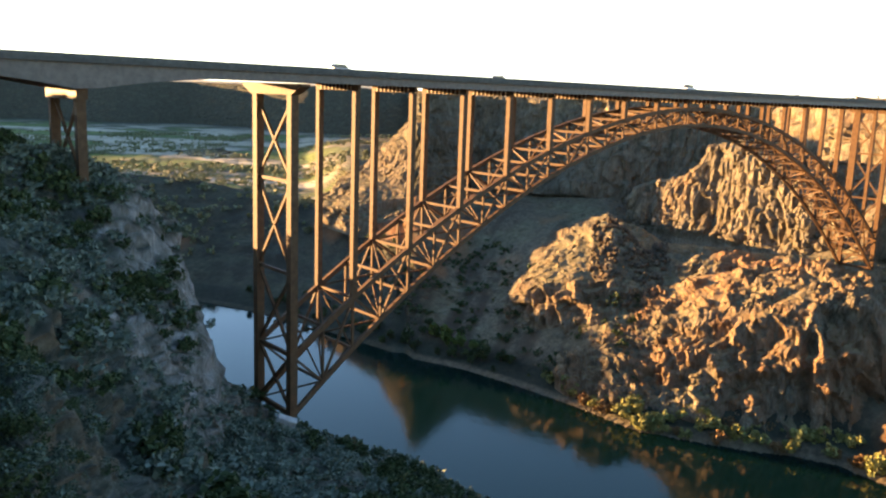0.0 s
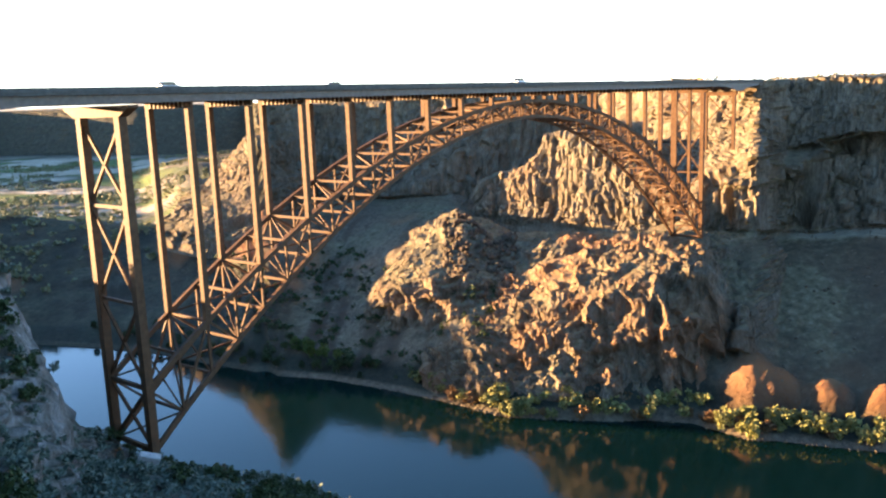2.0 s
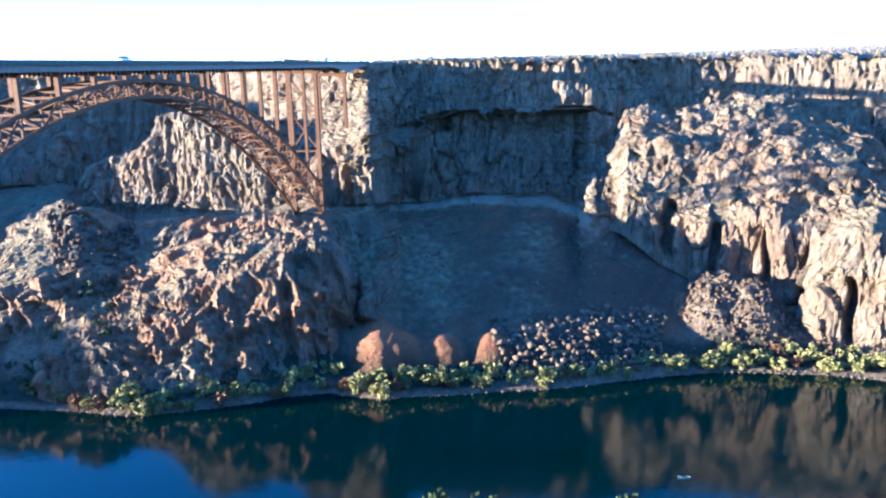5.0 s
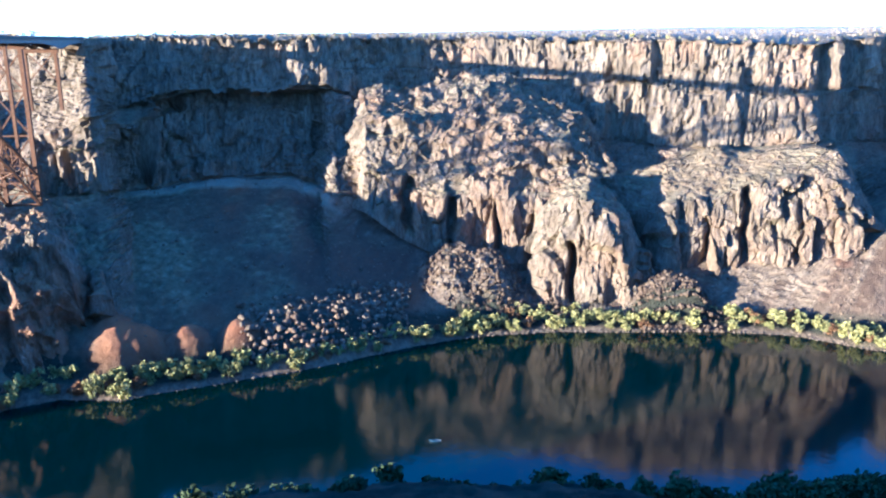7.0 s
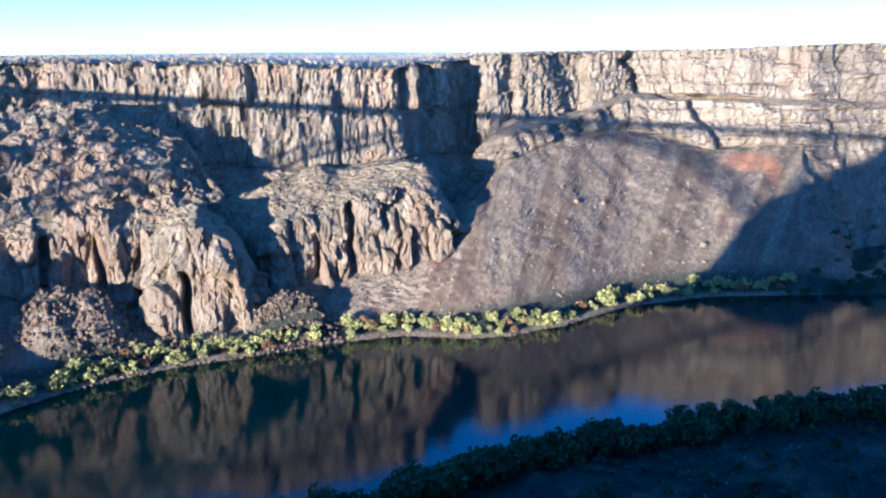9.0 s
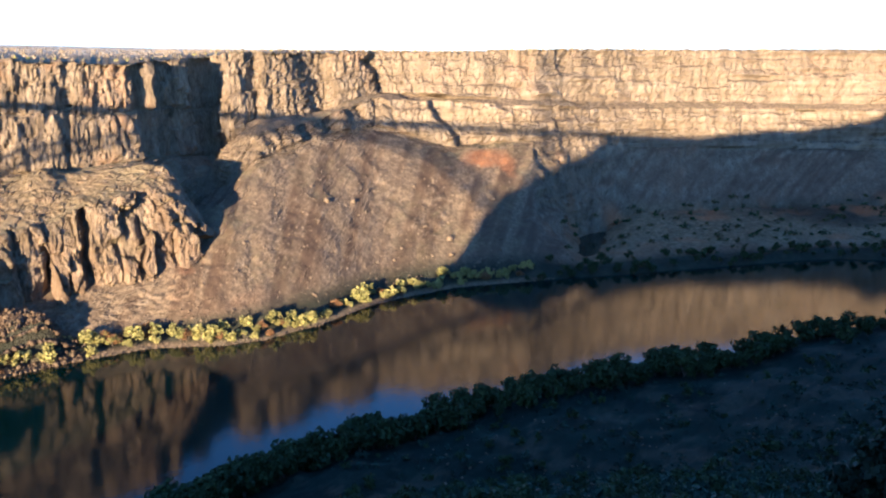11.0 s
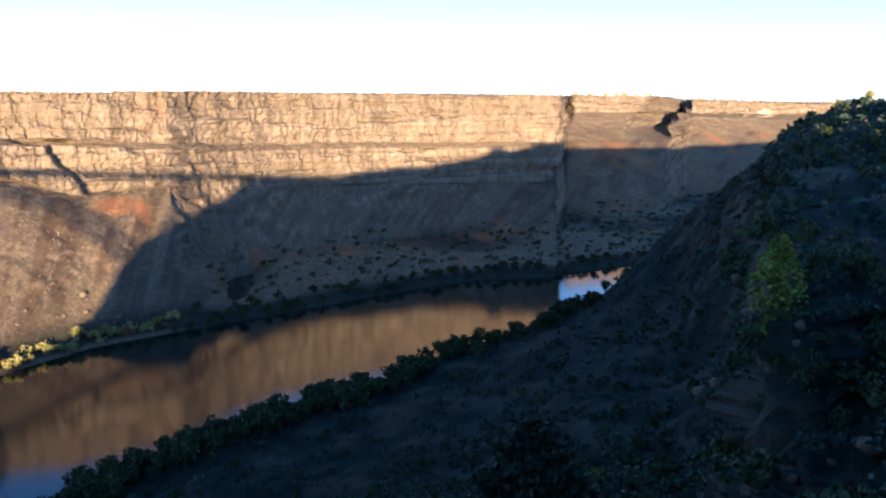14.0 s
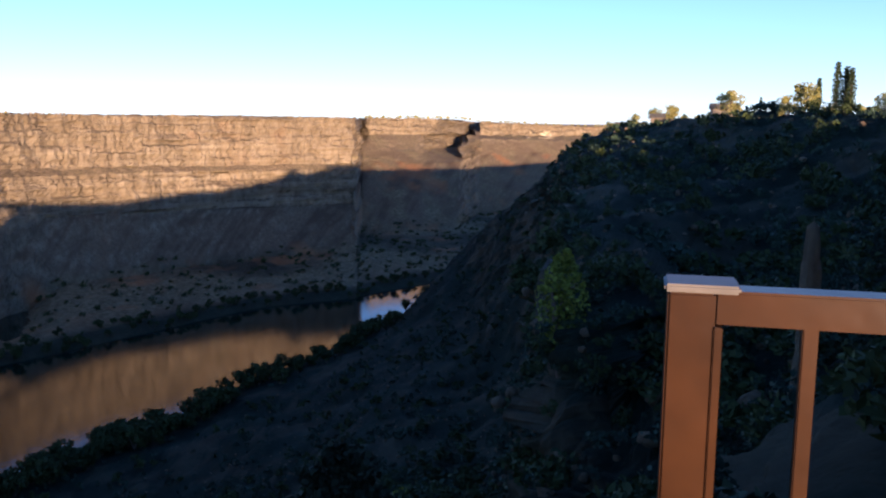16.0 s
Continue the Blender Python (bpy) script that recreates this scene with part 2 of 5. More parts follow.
CLIFF = [(1635, 60), (1410, 60), (1480, 28), (1540, 25), (1600, 25), (1600, 25), (1540, 25), (790, 70), (660, 56), (660, 56), (610, 125), (690, 63), (645, 65), (625, 69), (622, 54), (616, 50), (621, 47), (602, 50), (522, 64), (476, 97), (479, 98), (454, 109), (497, 102), (500, 103), (497, 105), (494, 84), (502, 72), (506, 72), (503, 66), (500, 64), (494, 62), (500, 66), (557, 67), (571, 94), (611, 99), (654, 113), (670, 108), (693, 106), (760, 101), (800, 99), (848, 98), (915, 96), (957, 96), (1300, 108), (1410, 108), (1610, 124), (1810, 117), (1870, 117)]
BENCH = [(2760, 60), (2760, 60), (2760, 30), (2910, 30), (2710, 30), (2760, 30), (2360, 30), (2310, 30), (2300, 40), (2300, 40), (635, 132), (705, 64), (660, 67), (640, 71), (637, 56), (646, 51), (651, 47), (632, 49), (562, 101), (521, 117), (504, 121), (476, 123), (519, 107), (522, 114), (519, 114), (512, 114), (522, 100), (528, 100), (520, 84), (513, 80), (508, 78), (520, 82), (592, 75), (596, 100), (631, 102), (669, 116), (685, 111), (703, 110), (770, 106), (810, 104), (858, 103), (925, 101), (967, 101), (1360, 131), (1470, 132), (1670, 129), (1870, 128), (1930, 128)]
TREAD = [(2762, 60), (2762, 60), (2762, 30), (2912, 30), (2712, 30), (2762, 30), (2362, 30), (2312, 30), (2302, 40), (2302, 40), (637, 132), (707, 64), (662, 67), (642, 71), (639, 56), (648, 51), (653, 47), (634, 49), (564, 101), (523, 117), (506, 121), (478, 123), (521, 107), (514, 117), (509, 117), (510, 117), (528, 101), (533, 101), (524, 85), (517, 81), (512, 79), (526, 83), (601, 74), (605, 99), (639, 101), (674, 116), (687, 111), (705, 110), (772, 106), (812, 104), (860, 103), (927, 101), (969, 101), (1362, 131), (1472, 132), (1672, 129), (1872, 128), (1932, 128)]
RIM = [(2900, 157), (2900, 157), (2900, 157), (3050, 157), (2850, 157), (2900, 157), (2500, 157), (2450, 157), (2420, 152), (2420, 152), (647, 146), (732, 144), (687, 145), (667, 146), (664, 147), (673, 147), (678, 149), (659, 150), (584, 149), (537, 150), (516, 146), (488, 146), (537, 148), (522, 148), (517, 147), (518, 147), (543, 146), (548, 146), (538, 144), (525, 144), (526, 141), (541, 140), (617, 145), (621, 147), (653, 148), (686, 148), (699, 148), (717, 151), (784, 152), (824, 152), (872, 153), (939, 154), (981, 154), (1377, 158), (1487, 159), (1687, 156), (1887, 149), (1947, 150)]
PLAIN = [(4200, 178), (4200, 178), (4200, 178), (4200, 178), (4200, 178), (4200, 178), (4200, 178), (4200, 178), (3600, 170), (3600, 170), (2547, 148), (2632, 149), (2587, 150), (2567, 150), (2564, 151), (2573, 151), (2578, 151), (2559, 151), (2484, 151), (2437, 151), (2416, 152), (2388, 158), (2437, 162), (2440, 167), (2437, 168), (2432, 168), (2443, 169), (2448, 170), (2438, 170), (2425, 170), (2426, 169), (2441, 167), (2517, 166), (2521, 165), (2553, 163), (2586, 163), (2599, 161), (2617, 160), (2684, 160), (2724, 160), (2772, 160), (2839, 159), (2881, 159), (3277, 162), (3387, 162), (3587, 163), (3787, 163), (3847, 163)]


def along(curve, az):
    c = np.array(curve, float)
    a = -np.array(AZ)
    return np.interp(-az, a, c[:, 0]), np.interp(-az, a, c[:, 1])


def smooth(v, n):
    k = np.hanning(n + 2)[1:-1]
    return np.convolve(np.pad(v, n, mode="edge"), k / k.sum(), "same")[n:-n]


def polar(az, r, z):
    return np.stack([-np.sin(np.radians(az)) * r, np.cos(np.radians(az)) * r, np.broadcast_to(z, r.shape)], -1)


def normals(P):
    n = np.cross(np.gradient(P, axis=1), np.gradient(P, axis=0))
    return n / np.maximum(np.linalg.norm(n, axis=-1, keepdims=True), 1e-9)


def loft(az, lines, counts, wide):
    """Sheet through lines of (range, height); also the segment number of each row."""
    rows, seg = [], []
    for k, n in enumerate(counts):
        (r0, z0), (r1, z1) = lines[k], lines[k + 1]
        for f in np.arange(n) / n:
            rows.append((r0 + (r1 - r0) * f, z0 + (z1 - z0) * f))
            seg.append(k + f)
    rows.append(lines[-1])
    seg.append(len(counts) - 1e-3)
    P = np.stack([polar(az, r, z) for r, z in rows])
    return P, np.array(seg)


def bell(s, lo, hi, soft=0.12):
    return np.clip((s - lo) / soft, 0, 1) * np.clip((hi - s) / soft, 0, 1)


# clefts and recesses: first and last bearing, first and last line, metres set back
CLEFTS = [
    (-33.6, -46.3, 4, 4, 28, 1.2), (-36.0, -46.3, 5, 5, 10, 1.0), (-26.0, -46.0, 2, 3, 26, 4.5),
    (-65.2, -68.4, 5, 6, 10), (-78.4, -83.2, 5, 6, 18), (-78.2, -80.2, 7, 7, 9), (-81.2, -83.4, 7, 7, 12), (-80.8, -83.5, 3, 4, 14),
    (-84.6, -86.0, 5, 7, 12), (-88.2, -90.6, 5, 7, 14), (-70.0, -70.35, 5, 7, 4), (-74.0, -74.5, 5, 7, 5), (-52.0, -52.5, 6, 7, 8), (-17.0, -17.5, 3, 4, 5), (-10.4, -10.8, 2, 3, 6),
    (-135.0, -138.0, 4, 7, 200, 2.4), (-130.2, -131.0, 5, 7, 50, 0.1),
]


MOUNDS = [(-31.8, 377, 17, 6.5), (-33.4, 377, 12, 4), (-36.0, 377, 11, 8), (-39.4, 377, 11, 6)]
# piles of broken rock at the foot of the cliffs
HEAPS = [(-55.6, 428, 27, 20), (-58.4, 422, 17, 8), (-69.6, 427, 21, 15), (-72.0, 424, 14, 7), (-61.8, 414, 12, 5)]


def north_wall():
    az = np.concatenate([np.arange(AZ[0], 4, -0.22), np.arange(4, AZ[-1] - 0.01, -0.14)])
    lines = []
    for k, c in enumerate((SHORE, BANK, TALUS, FOOT, CLIFF, BENCH, TREAD, RIM, PLAIN)):
        r, z = along(c, az)
        for a0, a1, lo, hi, depth, *soft in CLEFTS:
            if lo <= k <= hi:
                ragged = az + 0.35 * math.sin(k * 2.3 + a0) + 0.25 * vnoise(az * 1.7, k * 0.7, a0, 89) if a0 > -131 else az + 0.4 * (k - 5.5)
                r = r + depth * np.clip((a0 - ragged) / (soft[0] if soft else 0.35), 0, 1) * (np.clip((az - a1) / 0.5, 0, 1) if a0 > -131 else np.clip((ragged - a1) / 0.15, 0, 1))
        keep = np.clip((-127 - az) / 2, 0, 1)
        lines.append((smooth(r, 5) * (1 - keep) + r * keep, smooth(z, 5)))
    lines.insert(0, (lines[0][0] - 30, lines[0][1] - 9))
    P, seg = loft(az, lines, (4, 6, 76, 20, 62, 44, 12, 52, 36), 0)
    S = np.broadcast_to(seg[:, None], P.shape[:2])
    x, y, z = P[..., 0], P[..., 1], P[..., 2]
    N = normals(P)
    N *= np.sign(N[..., 2:3] + 1e-9)
    cliff = np.clip((0.66 - np.abs(N[..., 2])) / 0.16, 0, 1)
    rough = np.clip((0.86 - np.abs(N[..., 2])) / 0.15, 0, 1)
    far = np.clip(np.hypot(x, y) / 500, 1, 4)
    wob = 3 * vnoise(x / 30, y / 30, z / 30, 5)
    big = fbm(x / 42, y / 42, z / 130, 3, 11) * 13
    f1, edge, own = cells((x + wob) / 9, (y + wob) / 9, z / 34, 3)
    g1, gedge, gown = cells((x + wob) / 3.6, (y + wob) / 3.6, z / 16, 17)
    col = (own - 0.5) * 5 + np.minimum(edge, 0.25) * 7 + (gown - 0.5) * 2.2 + np.minimum(gedge, 0.3) * 3
    ledge = vnoise(x / 60, y / 60, z / 5, 23) * 1.8 + fbm(x / 2.6, y / 2.6, z / 4, 2, 29) * 0.9
    # rough broken rock low on the spur across the bridge
    spur = np.clip((-6 - az) / 3, 0, 1) * np.clip((az + 32) / 3, 0, 1)
    crag = np.abs(fbm(x / 17, y / 17, z / 44, 2, 43)) * -9 + 1.5 + np.abs(fbm(x / 6.5, y / 6.5, z / 15, 2, 45)) * -3.8 + (gown - 0.5) * 2 + np.minimum(gedge, 0.3) * 3
    # the cliffs upstream: broad pillars below, broken rubble half way, small columns along the rim
    up = np.clip((-46 - az) / 4, 0, 1)[None, :]
    h1, hedge, hown = cells((x + wob * 1.6) / 17, (y + wob * 1.6) / 17, z / 200, 71)
    k1, kedge, kown = cells(x / 5.5, y / 5.5, z / 4.6, 73)
    pillar = (hown - 0.5) * 9 + np.minimum(hedge, 0.22) * 15 + (own - 0.5) * 2.4 + np.minimum(edge, 0.2) * 4 + (gown - 0.5) * 1.3 + fbm(x / 5, y / 5, z / 16, 3, 75) * 2.2 + vnoise(x / 40, y / 40, z / 5, 76) * 1.0
    broken = fbm(x / 14, y / 14, z / 12, 4, 77) * 6 + (kown - 0.5) * 2.0 - np.abs(fbm(x / 7, y / 7, z / 8, 4, 79)) * 4.5 + 1.5
    tiers = (own - 0.5) * 3 + np.minimum(edge, 0.2) * 5 + (gown - 0.5) * 2.6 + np.minimum(gedge, 0.3) * 4 + fbm(x / 30, y / 30, z / 60, 2, 83) * 7 + np.where(S - 7 > 0.52 + 0.12 * vnoise(x / 25, y / 25, 0, 85), -3.2, 0)
    lower, mid, upper = bell(S, 3.7, 5.1, 0.2), bell(S, 4.9, 6.2, 0.2), bell(S, 6.9, 8.1, 0.15)
    gully = fbm(x / 18, y / 18, z / 60, 4, 31) * 3.0 + fbm(x / 4, y / 4, z / 4, 3, 37) * 0.9
    low = bell(S, 2.1, 4.0, 0.4)
    slope = gully * (1 - 0.3 * (S > 6)) + np.maximum(spur[None, :] * low, rough * (S > 3.8) * 0.55) * crag
    fade = np.clip((S - 1.9) / 0.5, 0, 1) * np.clip((8.6 - S) / 0.5, 0, 1)
    hills = np.clip(S - 8.3, 0, 1) * fbm(x / 420, y / 420, 0, 4, 47) * 7
    layered = np.clip((-92 - az) / 5, 0, 1)[None, :]
    beds = vnoise(x / 60, y / 60, z / 3.4, 24) * 1.8 + np.round(vnoise(x / 80, y / 80, z / 9, 25) * 3) * 0.8 + fbm(x / 16, y / 16, z / 9, 4, 26) * 4.2 + (gown - 0.5) * 1.6
    d = (cliff * (big * (1 - 0.4 * layered) + col * (1 - 0.72 * layered) + ledge + layered * beds) + (1 - cliff) * slope) * fade
    smoother = 1 - 0.65 * (np.clip((-69.5 - az) / 1, 0, 1) * np.clip((az + 77) / 1, 0, 1))[None, :]
    for zone, form in ((lower * (0.25 + 0.75 * cliff), pillar), (mid * (0.3 + 0.7 * rough), broken * smoother), (upper, tiers)):
        w = zone * (np.clip((-33 - az) / 2, 0, 1)[None, :] if form is tiers else up) * (1 - layered)
        d = d * (1 - w) + form * w * fade
    P = P + N * d[..., None]
    P[..., 2] += hills
    # a narrow gully that runs from the rim down across the talus
    line = -92.6 - 1.0 * np.clip(8 - S, 0, 2) - 2.1 * np.clip(6 - S, 0, 4)
    line = line + 0.25 * np.sign(vnoise(S * 3.1, 0, 0, 87)) * 0.6 + 0.3 * vnoise(S * 5, 0, 0, 88)
    past = line - az[None, :]
    cut = np.clip(past / 0.2, 0, 1) * np.clip(1 - past / 4.5, 0, 1) * np.clip((S - 3.3) / 0.8, 0, 1) * np.clip((8.5 - S) / 0.3, 0, 1)
    P += polar(az, np.ones(len(az)), 0)[None] * (cut * 15)[..., None]
    # red earth mounds at the foot of the spur
    for a, r, wide, high in MOUNDS + HEAPS:
        c = polar(np.array([a]), np.array([float(r)]), 0)[0]
        f = np.clip(1 - np.hypot(P[..., 0] - c[0], P[..., 1] - c[1]) / wide, 0, 1)
        f = np.clip(f * (1 + 0.5 * fbm(P[..., 0] / 6, P[..., 1] / 6, a, 3, 97)), 0, 1)
        P[..., 2] += high * f * (1.8 - 0.8 * f) * np.clip((S - 1.4) / 0.5, 0, 1)
    return P, S, cliff, az


P, S, cliff, wall_az = north_wall()
NORTH = P
n_slope = np.abs(normals(P)[..., 2])
veg = np.clip(fbm(P[..., 0] / 25, P[..., 1] / 25, P[..., 2] / 25, 4, 51) * 2 + 0.3, 0, 1)
grass = np.clip((n_slope - 0.78) * 5, 0, 1) * veg
ochre = np.clip((-6 - wall_az) / 3, 0, 1)[None, :] * np.clip((wall_az + 40) / 4, 0, 1)[None, :] * bell(S, 2.1, 5.0, 0.3)
grass = np.maximum(grass, ochre * np.clip((n_slope - 0.55) * 4, 0, 1) * np.clip(veg + 0.45, 0, 1))
waz_grid = np.broadcast_to(wall_az[None, :], S.shape)
field_noise = fbm(P[..., 0] / 150, P[..., 1] / 150, 0, 4, 59)
valley = np.clip((wall_az - 5) / 4, 0, 1)[None, :] * bell(S, 2.0, 6.0, 0.3)
terrace = np.clip((-106 - wall_az) / 3, 0, 1)[None, :] * bell(S, 2.0, 3.2, 0.3)
grass = np.maximum(grass, terrace * np.clip(0.75 + 2 * field_noise, 0, 1) * 0.8)
green = np.maximum(np.maximum(valley * 0.5, terrace * np.clip(0.3 - 2 * field_noise, 0.05, 0.7)), bell(S, 1.3, 2.15, 0.1) * 0.8)
green = np.maximum(green, np.clip((-103 - wall_az) / 2, 0, 1)[None, :] * bell(S, 0.9, 2.1, 0.05) * 0.9)
# western cliffs: dark green mixed in to stand in for their haze and shade
green = np.maximum(green, np.clip((wall_az + 1) / 3, 0, 1)[None, :] * 0.62 * (S < 8.2))
plateau = np.clip((S - 8.02) * 4, 0, 1)
lawn = valley * np.clip(field_noise * 5 + 0.2, 0, 1) * (S > 3.1)
# bare valley patches, made paler to stand in for the haze over them
pale = valley * np.clip(-field_noise * 5 + 0.2, 0, 1) * 0.75 * (S > 3.3)
pale = np.maximum(pale, np.clip((-31.5 - wall_az) / 2, 0, 1)[None, :] * np.clip((wall_az + 47) / 1.5, 0, 1)[None, :] * bell(S, 3.5, 4.05, 0.15) * 0.38)
pale = np.maximum(pale, bell(waz_grid, -143.6, -141.6, 0.2) * bell(S, 5.4, 7.6, 0.2) * np.clip(fbm(P[..., 0] / 22, P[..., 1] / 22, P[..., 2] / 12, 3, 61) * 6 + 0.4, 0, 0.9))
rust = np.zeros(S.shape)
for a, r, wide, high in MOUNDS:
    c = polar(np.array([a]), np.array([float(r)]), 0)[0]
    rust = np.maximum(rust, np.clip(1.1 - np.hypot(P[..., 0] - c[0], P[..., 1] - c[1]) / wide, 0, 1))
rust = np.maximum(rust, np.clip(fbm(P[..., 0] / 40, P[..., 1] / 40, P[..., 2] / 60, 3, 53) * 3 - 0.55, 0, 0.8) * bell(S, 2.1, 4.2, 0.3))
streak_shade = np.clip(0.45 + 2.9 * fbm(np.broadcast_to(wall_az[None, :] / 0.8, S.shape) + S * 3.2, S * 0.8, S * 0, 5, 57), 0, 1) * bell(S, 1.9, 4.3, 0.3)
for a, r, wide, high in HEAPS:
    c = polar(np.array([a]), np.array([float(r)]), 0)[0]
    streak_shade = np.maximum(streak_shade, np.clip(2.0 - 1.7 * np.hypot(P[..., 0] - c[0], P[..., 1] - c[1]) / wide, 0, 0.95))
# upstream talus gets an even dark tone that deepens the shade on it
streak_shade = np.maximum(streak_shade, np.clip((-104 - wall_az) / 3, 0, 1)[None, :] * bell(S, 2.95, 4.9, 0.2) * 0.3)
# dark scree under the alcove, where the tone also deepens its shade
streak_shade = np.maximum(streak_shade, np.clip((-29.5 - wall_az) / 2, 0, 1)[None, :] * np.clip((wall_az + 54) / 3, 0, 1)[None, :] * bell(S, 1.9, 3.6, 0.3) * 0.9)
tagged(grid_mesh("canyon_wall_north", P, TERRAIN, {"cliff": np.clip((0.80 - n_slope) * 4, 0, 1), "grass": grass, "straw": np.maximum(plateau, pale), "lawn": lawn, "green": green, "rust": rust, "streak_shade": streak_shade, "layer": np.clip((-91 - wall_az) / 6, 0, 1)[None, :] * bell(S + 2.2 * (wall_az < -130.2)[None, :] * (S < 7), 3.9 + 3 * (wall_az < -130.2)[None, :], 8.05, 0.1) * np.clip((0.8 - n_slope) * 4, 0, 1) * (0.75 - 0.5 * np.clip((S - 7.35) / 0.3, 0, 1) * np.clip((-95 - wall_az) / 4, 0, 1)[None, :])}, crisp=n_slope < 0.62),
       "basalt canyon wall with columns, talus and dry grass", "canyon wall", kind="structure")

# ---- the columned butte that stands below the bridge's far springing ----
BUTTE = [(-12.9, 553, 64, 70), (-13.3, 551, 64, 86), (-14.1, 545, 63, 93), (-16.2, 531, 63, 98), (-17.3, 524, 63, 107), (-17.7, 522, 64, 118), (-18.9, 514, 64, 120),
         (-20.1, 507, 64, 119), (-21.2, 499, 64.5, 112), (-22.7, 489, 65, 105), (-24.6, 477, 66, 93), (-26.4, 466, 67, 80), (-27.2, 462, 66, 68)]


def butte():
    az = np.arange(-12.9, -27.2, -0.085)
    t = np.array(BUTTE)
    r, low, top = (np.interp(-az, -t[:, 0], t[:, k]) for k in (1, 2, 3))
    lines = [(r - 6, low - 6), (r - 2, low + 0.5), (r, low + 3), (r + 7, top), (r + 34, top - 1), (r + 60, low - 6)]
    P, seg = loft(az, lines, (5, 4, 70, 16, 20), 0)
    S = np.broadcast_to(seg[:, None], P.shape[:2])
    x, y, z = P[..., 0], P[..., 1], P[..., 2]
    N = normals(P)
    N *= np.sign(N[..., 2:3] + 1e-9)
    wob = 2 * vnoise(x / 20, y / 20, z / 20, 5)
    f1, edge, own = cells((x + wob) / 8, (y + wob) / 8, z / 26, 203)
    g1, gedge, gown = cells((x + wob) / 3.2, (y + wob) / 3.2, z / 9, 217)
    side = np.clip((S - 0.8) / 0.4, 0, 1)
    d = side * (fbm(x / 30, y / 30, z / 90, 3, 211) * 9 + (own - 0.5) * 3.6 + np.minimum(edge, 0.25) * 6 + (gown - 0.5) * 2.2 + np.minimum(gedge, 0.3) * 3 + vnoise(x / 50, y / 50, z / 6, 223) * 1.2)
    top_part = np.clip((S - 3.0) / 0.3, 0, 1)
    d = d * (1 - 0.75 * top_part)
    return P + N * d[..., None], S


P, S = butte()
n_slope = np.abs(normals(P)[..., 2])
tagged(grid_mesh("rock_butte", P, TERRAIN, {"cliff": np.clip((0.85 - n_slope) * 4, 0, 1), "grass": np.clip((n_slope - 0.8) * 5, 0, 1)}, crisp=n_slope < 0.6),
       "sunlit columned basalt butte standing on a ledge", "butte", kind="structure")

# ---- rock masses that stand out from the far wall; each row: bearing, then (range, height) of foot, ledge, brow and crest ----
def fins(x, y, z, seed):
    """Sharp crests that run down the slope, with dark slots between."""
    wob = 4 * vnoise(x / 14, y / 14, z / 14, seed + 13)
    jag = fbm(x / 3.5, y / 3.5, z / 5, 3, seed + 14) * 4
    a = 1 - 2.6 * np.abs(fbm((x + 0.4 * z + wob) / 12, (y + 0.25 * z) / 12, z / 40, 2, seed))
    b = 1 - 2.6 * np.abs(fbm((x + 0.3 * z) / 4.6, y / 4.6, z / 15, 3, seed + 5))
    f1, edge, own = cells((x + wob + jag) / 6.5, (y + jag) / 6.5, z / 17, seed + 9)
    return a * 4.9 + b * 2.2 + (own - 0.5) * 2.6 + jag * 0.35 + fbm(x / 18, y / 18, z / 18, 3, seed + 11) * 4.5 - 3.2


def ochre_slope(x, y, z, seed):
    """Smooth earth broken by crests of rock."""
    return rubble_slope(x, y, z, seed) * 0.8 + np.maximum(fins(x, y, z, seed + 3), 0.4) * 0.85


def pillars(x, y, z, seed):
    """Upright blocks of uneven width, with ledges and broken faces."""
    wob = 5 * vnoise(x / 24, y / 24, z / 30, seed)
    h1, hedge, hown = cells((x + wob) / 15, (y + wob) / 15, z / 75, seed + 1)
    f1, edge, own = cells((x + wob) / 6.5, (y + wob) / 6.5, z / 19, seed + 2)
    g1, gedge, gown = cells(x / 2.6, y / 2.6, z / 5.5, seed + 3)
    return (hown - 0.5) * 7.5 + np.minimum(hedge, 0.14) * 12 + (own - 0.5) * 3.0 + np.minimum(edge, 0.1) * 4.5 + (gown - 0.5) * 1.2 + fbm(x / 9, y / 9, z / 12, 4, seed + 4) * 3.6 + vnoise(x / 40, y / 40, z / 7, seed + 5) * 1.6


def shattered(x, y, z, seed):
    """Broken ledges and blocks."""
    k1, kedge, kown = cells(x / 4.6, y / 4.6, z / 3.4, seed)
    f1, edge, own = cells(x / 9, y / 9, z / 13, seed + 1)
    return fbm(x / 20, y / 20, z / 16, 4, seed + 2) * 6.5 + (own - 0.5) * 3.6 + (kown - 0.5) * 1.6 - np.abs(fbm(x / 7, y / 7, z / 6, 3, seed + 3)) * 3.2 + vnoise(x / 50, y / 50, z / 4.5, seed + 4) * 1.6


def rubble_slope(x, y, z, seed):
    k1, kedge, kown = cells(x / 2.6, y / 2.6, z / 2.6, seed)
    return fbm(x / 15, y / 15, z / 15, 4, seed + 1) * 3.2 + (kown - 0.5) * 0.9


